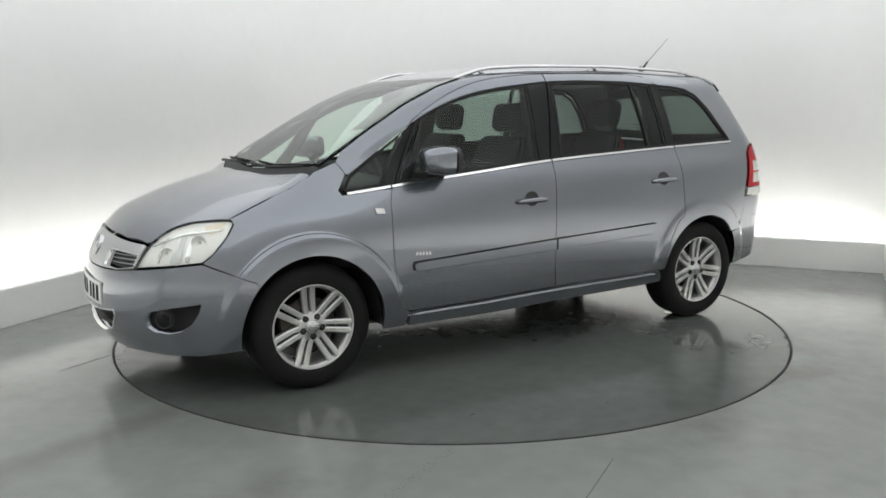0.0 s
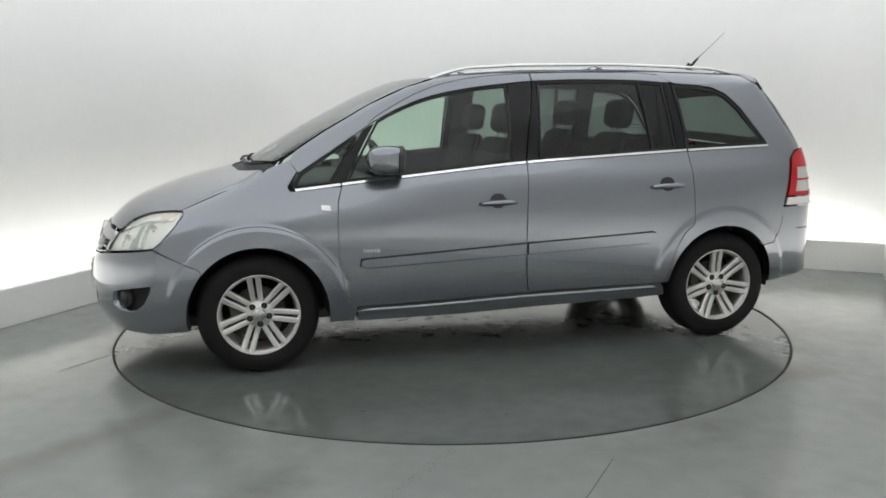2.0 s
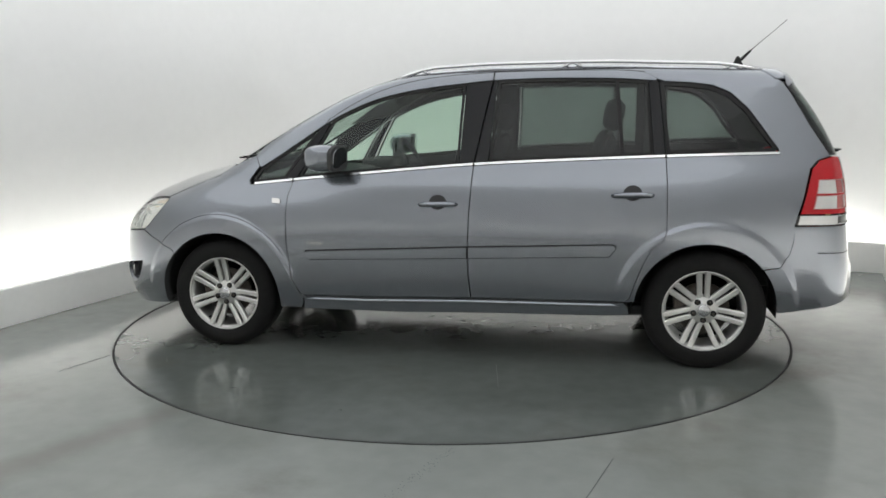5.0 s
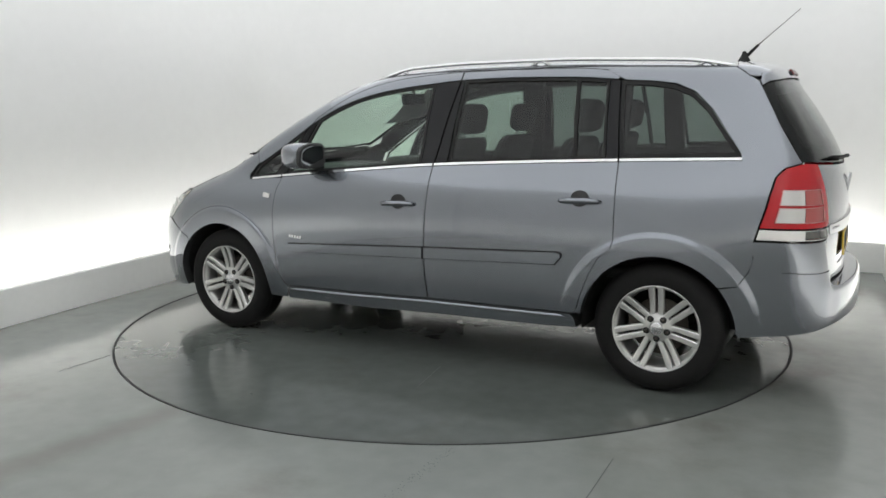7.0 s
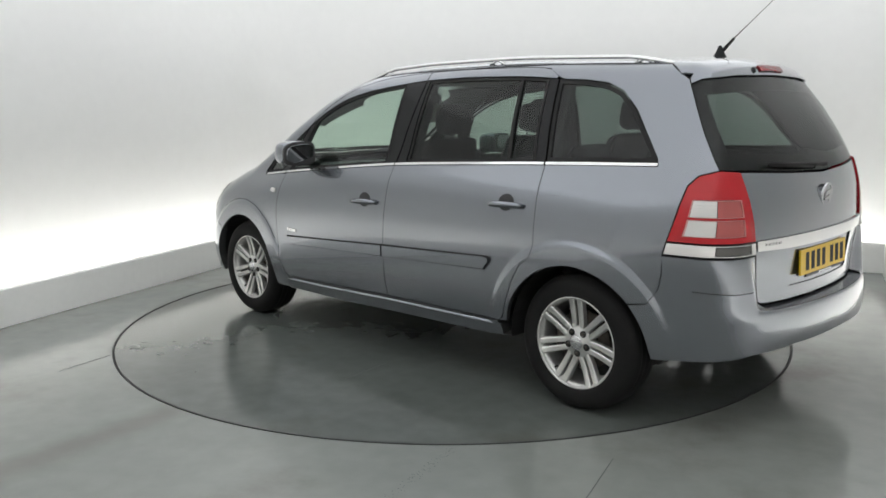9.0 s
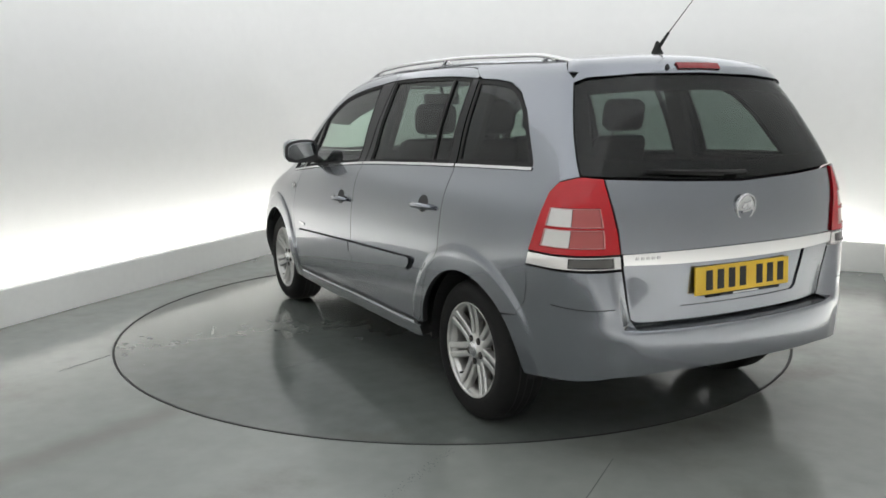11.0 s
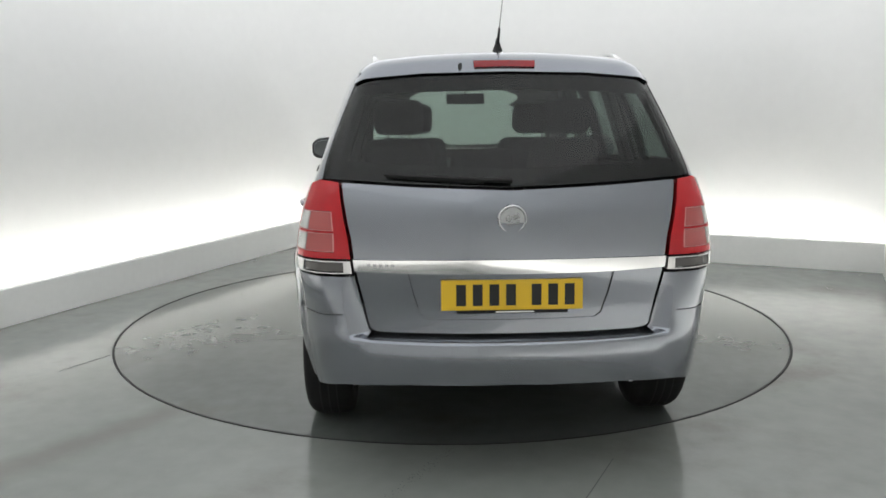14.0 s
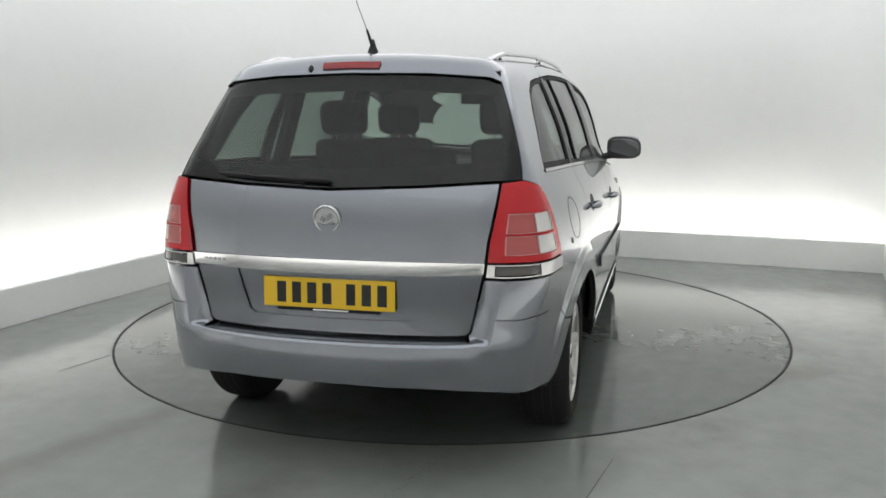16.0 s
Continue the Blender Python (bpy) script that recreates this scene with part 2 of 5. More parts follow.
def side(x, z):
    x, z = np.broadcast_arrays(np.asarray(x, float), np.asarray(z, float))
    v = np.array([r(x) for r in side_rows])
    zs = np.array(SIDE_Z)
    h = np.diff(zs).reshape(-1, *([1] * x.ndim))
    d = np.diff(v, axis=0) / h
    m = np.concatenate([d[:1], (d[:-1] * h[1:] + d[1:] * h[:-1]) / (h[:-1] + h[1:]), d[-1:]])
    i = np.clip(np.searchsorted(zs, z) - 1, 0, len(zs) - 2)
    hi = (zs[1:] - zs[:-1])[i]
    t = np.clip((z - zs[i]) / hi, -0.6, 1.6)

    def pick(a, k):
        return np.take_along_axis(a, k[None], 0)[0]
    t2, t3 = t * t, t * t * t
    y = (2 * t3 - 3 * t2 + 1) * pick(v, i) + (t3 - 2 * t2 + t) * hi * pick(m, i) + (3 * t2 - 2 * t3) * pick(v, i + 1) + (t3 - t2) * hi * pick(m, i + 1)
    # raised rims round the wheels
    for hx, swell in ((HUB_X, 0.015), (-HUB_X, 0.011)):
        r = np.hypot(x - hx, z - HUB_Z)
        low = smooth(0.22, 0.45, z)
        y = y + swell * smooth(0.488, 0.446, r) * low
    return y


top_c = curve([-2.4, -1.95, -1.72, -1.58, -1.20, -0.70, -0.20, 0.10, 0.40, 0.60, 0.85, 1.10, 1.30, 1.42, 1.56, 1.75, 1.93, 2.03, 2.11, 2.18, 2.24, 2.30],
              [1.50, 1.56, 1.588, 1.602, 1.622, 1.638, 1.634, 1.612, 1.553, 1.484, 1.362, 1.225, 1.108, 1.052, 1.022, 0.976, 0.912, 0.866, 0.815, 0.750, 0.66, 0.50])
front_c = curve([0.10, 0.20, 0.30, 0.42, 0.56, 0.66, 0.76, 0.86, 1.0, 1.7], [2.10, 2.185, 2.238, 2.26, 2.252, 2.23, 2.20, 2.17, 2.15, 2.10])
rear_c = curve([0.10, 0.24, 0.36, 0.47, 0.532, 0.546, 0.556, 0.66, 0.80, 0.97, 1.09, 1.20, 1.35, 1.50, 1.56, 1.70], [-2.10, -2.17, -2.200, -2.205, -2.197, -2.175, -2.126, -2.12, -2.125, -2.115, -2.085, -2.035, -1.945, -1.845, -1.83, -1.80])


def top(x, y):
    crown = 0.048 - 0.020 * smooth(-0.1, 0.4, x) + 0.06 * smooth(1.2, 1.9, x)
    return top_c(x) - crown * (np.abs(y) / 0.6) ** 2.2


def front(y, z):
    return front_c(z) - 0.30 * (np.abs(y) / 0.75) ** 2.5


corner_c = curve([0.10, 0.24, 0.36, 0.50, 0.60, 0.72, 0.80, 0.97, 1.09, 1.20, 1.35, 1.50, 1.56, 1.70], [-2.10, -2.165, -2.195, -2.197, -2.180, -2.155, -2.138, -2.115, -2.085, -2.035, -1.945, -1.845, -1.83, -1.80])


def rear(y, z):
    start = 0.525 + 0.2 * np.clip(z - 0.56, 0, 0.25)
    out = smooth(start - 0.005, start + 0.09, np.abs(y))
    return rear_c(z) * (1 - out) + corner_c(z) * out + (0.10 + 0.035 * smooth(0.80, 0.45, z)) * (np.abs(y) / 0.70) ** 2.4


def smax(a, b, k):
    h = np.clip(k - np.abs(a - b), 0, None) / k
    return np.maximum(a, b) + h * h * k * 0.25


def body(x, y, z):
    f = smax(np.abs(y) - side(x, z), z - top(x, y), 0.085)
    f = smax(f, x - front(y, z), 0.16)
    return smax(f, rear(y, z) - x, 0.11)


def meet(outside, inside, lift=0.0):
    """Where lines from outside to inside first meet the body's surface."""
    a, b = np.array(outside, float), np.array(inside, float)
    lo, hi = np.zeros(len(a)), np.ones(len(a))
    for _ in range(36):
        mid = (lo + hi) / 2
        p = a + (b - a) * mid[:, None]
        out = body(p[:, 0], p[:, 1], p[:, 2]) > lift
        lo, hi = np.where(out, mid, lo), np.where(out, hi, mid)
    return a + (b - a) * lo[:, None]


AXIS_F, AXIS_R = 1.30, -1.25


def from_side(q, lift=0.0):
    q = np.asarray(q, float)
    n = len(q)
    return meet(np.stack([q[:, 0], np.full(n, 1.2), q[:, 1]], 1), np.stack([q[:, 0], np.full(n, 0.05), q[:, 1]], 1), lift)


def from_top(q, lift=0.0):
    q = np.asarray(q, float)
    n = len(q)
    return meet(np.stack([q[:, 0], q[:, 1], np.full(n, 2.0)], 1), np.stack([q[:, 0], q[:, 1], np.full(n, 0.5)], 1), lift)


def from_round(axis, sign):
    """Round the front or the rear: q is (arc, z), arc = angle from the middle, to the car's left."""
    def f(q, lift=0.0):
        q = np.asarray(q, float)
        d = np.stack([sign * np.cos(q[:, 0]), np.sin(q[:, 0]), 0 * q[:, 0]], 1)
        c = np.stack([np.full(len(q), axis), 0 * q[:, 0], q[:, 1]], 1)
        return meet(c + d * 2.0, c + d * 0.1, lift)
    return f


from_front, from_rear = from_round(AXIS_F, 1), from_round(AXIS_R, -1)


def normals(p):
    e = 3e-3
    g = np.stack([body(p[:, 0] + e, p[:, 1], p[:, 2]) - body(p[:, 0] - e, p[:, 1], p[:, 2]),
                  body(p[:, 0], p[:, 1] + e, p[:, 2]) - body(p[:, 0], p[:, 1] - e, p[:, 2]),
                  body(p[:, 0], p[:, 1], p[:, 2] + e) - body(p[:, 0], p[:, 1], p[:, 2] - e)], 1)
    return g / np.linalg.norm(g, axis=1, keepdims=True)


# ---- car materials ----
PAINT = material("silver_blue_metallic_paint", (0.208, 0.221, 0.246), 0.24, 0.93, Coat_Weight=1.0, Coat_Roughness=0.03)


def flake(m):
    """Slow changes of gloss, as on a car that has been wiped down."""
    nt = m.node_tree
    b = nt.nodes["Principled BSDF"]
    co = nt.nodes.new("ShaderNodeTexCoord")
    w = nt.nodes.new("ShaderNodeTexNoise")
    w.inputs["Scale"].default_value, w.inputs["Detail"].default_value = 2.2, 3.0
    r = nt.nodes.new("ShaderNodeMapRange")
    r.inputs["To Min"].default_value, r.inputs["To Max"].default_value = 0.20, 0.30
    nt.links.new(co.outputs["Object"], w.inputs["Vector"])
    nt.links.new(w.outputs["Fac"], r.inputs["Value"])
    nt.links.new(r.outputs["Result"], b.inputs["Roughness"])


flake(PAINT)
BLACK_GLOSS = material("black_gloss_trim", (0.009, 0.009, 0.010), 0.22, 0.0, Specular_IOR_Level=0.22)
RUBBER = vary(material("black_rubber"), 20, (0.012, 0.012, 0.012), (0.022, 0.022, 0.022), 0.6, 0.8)
PLASTIC = vary(material("dark_grey_plastic"), 25, (0.018, 0.018, 0.019), (0.03, 0.03, 0.031), 0.5, 0.7)
TYRE = vary(material("tyre_rubber"), 30, (0.008, 0.008, 0.008), (0.015, 0.0145, 0.014), 0.65, 0.85, 0.0008)
TYRE.node_tree.nodes["Principled BSDF"].inputs["Specular IOR Level"].default_value = 0.2
RUBBER.node_tree.nodes["Principled BSDF"].inputs["Specular IOR Level"].default_value = 0.25
CHROME = material("chrome", (0.72, 0.72, 0.72), 0.10, 1.0)
ALLOY = vary(material("silver_alloy", metal=0.75), 14, (0.52, 0.515, 0.50), (0.62, 0.615, 0.60), 0.30, 0.42)
ALLOY.node_tree.nodes["Principled BSDF"].inputs["Metallic"].default_value = 0.8
IRON = vary(material("brake_iron", metal=0.7), 20, (0.05, 0.045, 0.04), (0.12, 0.10, 0.085), 0.5, 0.7)
FABRIC = vary(material("dark_seat_fabric"), 40, (0.020, 0.020, 0.023), (0.036, 0.036, 0.04), 0.85, 0.95, 0.001)
INNER = vary(material("interior_plastic"), 30, (0.022, 0.022, 0.024), (0.035, 0.035, 0.037), 0.6, 0.75)
HEADLINER = vary(material("grey_headliner"), 40, (0.13, 0.13, 0.125), (0.17, 0.17, 0.165), 0.85, 0.95)
YELLOW = material("yellow_plate", (0.66, 0.42, 0.012), 0.35)
WHITE_PLATE = material("white_plate", (0.75, 0.75, 0.72), 0.35)
BADGE = material("badge_silver", (0.55, 0.55, 0.56), 0.22, 0.9)
REFLECTOR = material("lamp_reflector", (0.90, 0.88, 0.85), 0.3, 0.1)
BLACK_MATT = material("black_screen_print", (0.008, 0.008, 0.009), 0.9, 0.0, Specular_IOR_Level=0.05)
RED = material("red_lamp_plastic", (0.42, 0.008, 0.014), 0.14, 0.0, Specular_IOR_Level=0.4, Coat_Weight=0.1)
RED_DIM = material("red_inner_lamp", (0.40, 0.085, 0.08), 0.18, 0.25, Coat_Weight=0.5)
BRAKE_RED = material("brake_lamp_red", (0.22, 0.010, 0.014), 0.2)
PINK = material("pink_lens_edge", (0.55, 0.24, 0.23), 0.25)
SATIN = material("satin_silver_trim", (0.58, 0.585, 0.59), 0.28, 0.75)
CLEAR = material("ribbed_clear_lamp", (0.72, 0.70, 0.68), 0.15, 0.35, Coat_Weight=0.6)
SMOKE = material("smoked_lamp", (0.085, 0.08, 0.075), 0.15, 0.3, Coat_Weight=0.6)
AMBER = material("amber_bulb", (0.80, 0.70, 0.58), 0.3)


def glass(name, tint, gloss=0.02, power=5.0):
    m = bpy.data.materials.new(name)
    m.use_nodes = True
    nt = m.node_tree
    nt.nodes.remove(nt.nodes["Principled BSDF"])
    out = nt.nodes["Material Output"]
    tr, gl, mx, lw, po, fr = (nt.nodes.new("ShaderNode" + k) for k in ("BsdfTransparent", "BsdfGlossy", "MixShader", "LayerWeight", "Math", "Math"))
    tr.inputs["Color"].default_value = (*tint, 1)
    gl.inputs["Roughness"].default_value = gloss
    # gloss grows towards grazing: 0.05 + 0.95 * facing ^ 5
    lw.inputs["Blend"].default_value = 0.5
    po.operation, fr.operation = "POWER", "MULTIPLY_ADD"
    po.inputs[1].default_value, fr.inputs[1].default_value, fr.inputs[2].default_value = power, 0.96, 0.038
    nt.links.new(lw.outputs["Facing"], po.inputs[0])
    nt.links.new(po.outputs[0], fr.inputs[0])
    nt.links.new(fr.outputs[0], mx.inputs[0])
    nt.links.new(tr.outputs[0], mx.inputs[1])
    nt.links.new(gl.outputs[0], mx.inputs[2])
    nt.links.new(mx.outputs[0], out.inputs["Surface"])
    return m


INNER_GLASS = bpy.data.materials.new("inner_glass_face")
INNER_GLASS.use_nodes = True
INNER_GLASS.node_tree.nodes.remove(INNER_GLASS.node_tree.nodes["Principled BSDF"])
tb = INNER_GLASS.node_tree.nodes.new("ShaderNodeBsdfTransparent")
tb.inputs["Color"].default_value = (0.97, 0.985, 0.975, 1)
INNER_GLASS.node_tree.links.new(tb.outputs[0], INNER_GLASS.node_tree.nodes["Material Output"].inputs["Surface"])
GLASS = glass("green_tint_glass", (0.74, 0.86, 0.785), power=4.2)
PRIVACY = glass("dark_tint_glass", (0.36, 0.42, 0.395))
REAR_GLASS = glass("dark_rear_glass", (0.36, 0.42, 0.395))
SCREEN_GLASS = glass("windscreen_glass", (0.80, 0.90, 0.84), power=4.2)
LENS = glass("clear_lens", (0.96, 0.96, 0.95))
# mirror colour lowered to imitate the dark car side it would reflect
DIMMED_MIRROR = material("dimmed_mirror_glass", (0.22, 0.23, 0.24), 0.02, 1.0)


# ---- panels cut from the body's surface ----
def inside(poly, q):
    x, y = q[:, 0][:, None], q[:, 1][:, None]
    a, b = poly, np.roll(poly, -1, 0)
    cross = ((a[:, 1] > y) != (b[:, 1] > y)) & (x < (b[:, 0] - a[:, 0]) * (y - a[:, 1]) / (b[:, 1] - a[:, 1] + 1e-12) + a[:, 0])
    return cross.sum(1) % 2 == 1


def resample(poly, step):
    out = []
    poly = np.asarray(poly, float)
    for a, b in zip(poly, np.roll(poly, -1, 0)):
        k = max(1, int(math.ceil(np.linalg.norm(b - a) / step)))
        out += [a + (b - a) * i / k for i in range(k)]
    return np.array(out)


def area(p):
    return 0.5 * np.sum(p[:, 0] * np.roll(p[:, 1], -1) - np.roll(p[:, 0], -1) * p[:, 1])


def shrink(poly, d):
    """Moves the outline inwards by d; poly runs anticlockwise."""
    e1, e2 = poly - np.roll(poly, 1, 0), np.roll(poly, -1, 0) - poly
    n1, n2 = (np.stack([-e[:, 1], e[:, 0]], 1) / (np.linalg.norm(e, axis=1, keepdims=True) + 1e-12) for e in (e1, e2))
    n = n1 + n2
    n /= np.maximum((n * n).sum(1, keepdims=True) / 2, 0.4)
    return poly + n * d


def soften(poly, closed=True, times=1):
    """Cuts the corners of an outline."""
    p = np.asarray(poly, float)
    for _ in range(times):
        a, b = (p, np.roll(p, -1, 0)) if closed else (p[:-1], p[1:])
        q = np.stack([a * 0.75 + b * 0.25, a * 0.25 + b * 0.75], 1).reshape(-1, 2)
        p = q if closed else np.concatenate([p[:1], q, p[-1:]])
    return p


def patch(name, outline, proj, mat, holes=(), gap=0.0017, flange=0.026, step=0.026, lift=0.0, edge=0.02, solid=0.0, flip=False, rim=None, extra=None):
    """A panel of the body: an outline seen from the side, the top, or round an end, laid on the surface, with turned-in edges."""
    loops = []
    for k, lp in enumerate([outline, *holes]):
        p = resample(lp, edge)
        if (area(p) > 0) != (k == 0):
            p = p[::-1]
        loops.append(shrink(p, gap))
    outer = loops[0]
    lo, hi = outer.min(0), outer.max(0)
    gx, gy = np.meshgrid(np.arange(lo[0] + step / 2, hi[0], step), np.arange(lo[1] + step / 2, hi[1], step))
    grid = np.stack([gx.ravel(), gy.ravel()], 1)
    keep = inside(outer, grid)
    for h in loops[1:]:
        keep &= ~inside(h, grid)
    rims = np.concatenate(loops)
    grid = grid[keep]
    if len(grid):
        d = np.sqrt(((grid[:, None] - rims[None]) ** 2).sum(2).min(1))
        grid = grid[d > step * 0.4]
    if extra is not None:
        ex = np.asarray(extra, float)
        ok = inside(outer, ex)
        for h in loops[1:]:
            ok &= ~inside(h, ex)
        ex = ex[ok]
        ex = ex[np.sqrt(((ex[:, None] - rims[None]) ** 2).sum(2).min(1)) > 0.006]
        grid = grid[np.sqrt(((grid[:, None] - ex[None]) ** 2).sum(2).min(1)) > step * 0.55]
        grid = np.concatenate([grid, ex])
    pts = np.concatenate([rims, grid])
    edges, base = [], 0
    for lp in loops:
        k = len(lp)
        edges += [(base + i, base + (i + 1) % k) for i in range(k)]
        base += k
    vs, _, fs, *_ = geometry.delaunay_2d_cdt([Vector(p) for p in pts], edges, [], 0, 1e-6)
    vs = np.array([tuple(v) for v in vs])
    fs = np.array([f for f in fs if len(f) == 3])
    mid = vs[fs].mean(1)
    ok = inside(outer, mid)
    for h in loops[1:]:
        ok &= ~inside(h, mid)
    fs = fs[ok]
    p3 = proj(vs, lift)
    nn = normals(p3)
    tri = p3[fs]
    wrong = (np.cross(tri[:, 1] - tri[:, 0], tri[:, 2] - tri[:, 0]) * nn[fs[:, 0]]).sum(1) < 0
    fs[wrong] = fs[wrong][:, ::-1]
    verts, norms, faces = [p3], [nn], fs.tolist()
    count = len(p3)
    plain, dark = len(faces), None
    if solid:
        verts.append(p3 - nn * solid)
        norms.append(-nn)
        faces += (fs[:, ::-1] + count).tolist()
        count *= 2
    if flange or solid:
        depth = solid or flange
        for at, lp in enumerate(loops):
            if at == 1:
                dark = len(faces)
            q = proj(lp, lift)
            n = normals(q)
            t = np.roll(q, -1, 0) - np.roll(q, 1, 0)
            out = np.cross(t, n)
            out /= np.linalg.norm(out, axis=1, keepdims=True) + 1e-12
            # the turned-in edge leans a little so that the gap stays open
            k = len(q)
            verts += [q, q - n * depth]
            norms += [out * 0.7 + n * 0.7, out]
            mean = np.cross(q[1] - q[0], -n[0]) @ out[0] > 0
            for i in range(k):
                j = (i + 1) % k
                f = [count + i, count + j, count + k + j, count + k + i]
                faces.append(f if mean else f[::-1])
            count += 2 * k
    verts, norms = np.concatenate(verts), np.concatenate(norms)
    norms = norms / np.linalg.norm(norms, axis=1, keepdims=True)
    if flip:
        verts, norms = verts * [1, -1, 1], norms * [1, -1, 1]
        faces = [f[::-1] for f in faces]
    me = mesh_of(name, verts.tolist(), faces, mat, True)
    # turned-in edges of painted panels get a dark colour for the gap's shade
    second = INNER_GLASS if solid else rim or (SEAM_AND_SHADE if mat is PAINT and gap > 0 else None)
    if second:
        me.materials.append(second)
        me.polygons.foreach_set("material_index", [0] * plain + [1] * ((dark or len(faces)) - plain) + [1 if solid or rim else 0] * (len(faces) - (dark or len(faces))))
    me.normals_split_custom_set_from_vertices(norms.tolist())
    return me


car = tagged(new("car"), "silver-blue metallic people carrier with alloy wheels and roof rails", "car")


def both(name, outline, proj, mat, parent=None, label="", **kw):
    """The same panel on the car's left and right."""
    made = []
    for k, flip in enumerate((False, True)):
        par = parent[k] if isinstance(parent, (list, tuple)) else (parent or car)
        made.append(part(name, patch(name, outline, proj, mat, flip=flip, **kw), par, label))
    return made


def mirrored(half):
    """A symmetric outline from its left half, listed from the middle top round to the middle bottom."""
    half = [tuple(p) for p in half]
    return half + [(-a, b) for a, b in half[::-1] if abs(a) > 1e-6]


def xz(p):
    return [(q[0], q[2]) for q in p]


def xy(p):
    return [(q[0], q[1]) for q in p]


def arc_of(p, axis, sign):
    return [(math.atan2(q[1], sign * (q[0] - axis)), q[2]) for q in p]


def circle(cx, cz, r, a0, a1, n):
    return [(cx + r * math.cos(radians(a0 + (a1 - a0) * i / n)), cz + r * math.sin(radians(a0 + (a1 - a0) * i / n))) for i in range(n + 1)]


belt = curve([-1.75, -1.697, -1.12, -0.502, -0.102, 0.42, 0.822, 1.135, 1.17], [1.136, 1.135, 1.119, 1.094, 1.073, 1.029, 0.991, 0.958, 0.955])


def belt_line(x0, x1, d, n=14):
    return [(x, float(belt(x)) + d) for x in np.linspace(x0, x1, n)]


DLO = [(1.162, 0.972), (1.111, 1.048), (1.05, 1.086), (0.894, 1.186), (0.737, 1.287), (0.581, 1.369), (0.424, 1.429), (0.267, 1.465), (0.11, 1.489), (-0.047, 1.506),
       (-0.22, 1.522), (-0.518, 1.530), (-0.832, 1.526), (-1.083, 1.510), (-1.25, 1.499), (-1.365, 1.484), (-1.456, 1.445), (-1.544, 1.362), (-1.629, 1.244), (-1.690, 1.159)]
dlo_top = curve([p[0] for p in DLO[::-1]], [p[1] for p in DLO[::-1]])
FRAME = [(0.713, 1.317), (0.614, 1.378), (0.426, 1.470), (0.268, 1.516), (0.11, 1.543), (-0.049, 1.557), (-0.207, 1.565), (-0.524, 1.572), (-0.84, 1.570), (-0.997, 1.562), (-1.056, 1.543), (-1.090, 1.518)]
frame_top = curve([p[0] for p in FRAME[::-1]], [p[1] for p in FRAME[::-1]])


def dlo_line(x0, x1, d=0.0, n=12):
    return [(x, float(dlo_top(x)) + d) for x in np.linspace(x0, x1, n)]


def frame_line(x0, x1, n=12):
    return [(x, float(frame_top(x))) for x in np.linspace(x0, x1, n)]


DOOR_F = [(0.900, 0.972), (0.923, 0.902), (0.932, 0.781), (0.930, 0.627), (0.907, 0.441), (0.868, 0.348), (0.837, 0.331)]
DOOR_B = [(-0.122, 0.350), (-0.108, 0.480), (-0.105, 0.621), (-0.111, 0.806), (-0.129, 1.068)]
DOOR_R = [(-1.134, 1.112), (-1.141, 0.979), (-1.145, 0.739), (-1.131, 0.689), (-1.075, 0.649), (-1.032, 0.571), (-0.991, 0.462), (-0.966, 0.380), (-0.937, 0.358)]
ARCH = 0.365


def flare_rows(cx):
    """Extra points in rings along the raised rim of a wheel arch."""
    return [q for r in (0.378, 0.395, 0.415, 0.435, 0.446, 0.456, 0.466, 0.476, 0.488, 0.505) for q in circle(cx, HUB_Z, r, -10, 190, 70)]


def flare_end(cx, axis, sign, a0, a1):
    """The same rings on a bumper, which is laid out round its end of the car."""
    rings = [q for r in (0.395, 0.415, 0.435, 0.446, 0.456, 0.466, 0.476, 0.488, 0.505) for q in circle(cx, HUB_Z, r, a0, a1, 18)]
    half = arc_of(from_side(rings), axis, sign)
    return half + [(-a, z) for a, z in half]


ROOF_EDGE = [(0.34, 0.586), (0.22, 0.588), (0.0, 0.588), (-0.5, 0.585), (-1.0, 0.565), (-1.4, 0.535), (-1.62, 0.515)]
SCREEN_EDGE = [(1.275, 0.688), (1.12, 0.676), (0.967, 0.658), (0.718, 0.624), (0.50, 0.600), (0.34, 0.586)]
roof_edge3 = from_top(ROOF_EDGE)
screen_edge3 = from_top(SCREEN_EDGE)
GLASS_R = [(0.865, 1.490), (0.850, 1.400), (0.828, 1.280), (0.795, 1.160), (0.780, 1.120)]
glass_r3 = from_rear(GLASS_R)
LAMP_R = [(0.780, 1.120), (0.862, 1.099), (0.905, 1.058), (0.935, 0.985), (0.962, 0.900), (0.985, 0.830), (1.000, 0.772)]
lamp_r3 = from_rear(LAMP_R)
HEAD = [(0.553, 0.635), (0.585, 0.700), (0.622, 0.757), (0.721, 0.826), (0.800, 0.848), (0.881, 0.857), (1.024, 0.865), (1.060, 0.862), (1.076, 0.845), (1.044, 0.781), (0.979, 0.707), (0.934, 0.675), (0.797, 0.660), (0.665, 0.647)]
head3 = from_front(HEAD)
BONNET_SIDE = [(1.718, 0.718), (1.497, 0.700), (1.293, 0.694)]
bonnet_side3 = from_top(BONNET_SIDE)
sill_top = DOOR_F[-1:] + [(0.43, 0.334), (-0.122, 0.350), (-0.816, 0.356), DOOR_R[-1]]

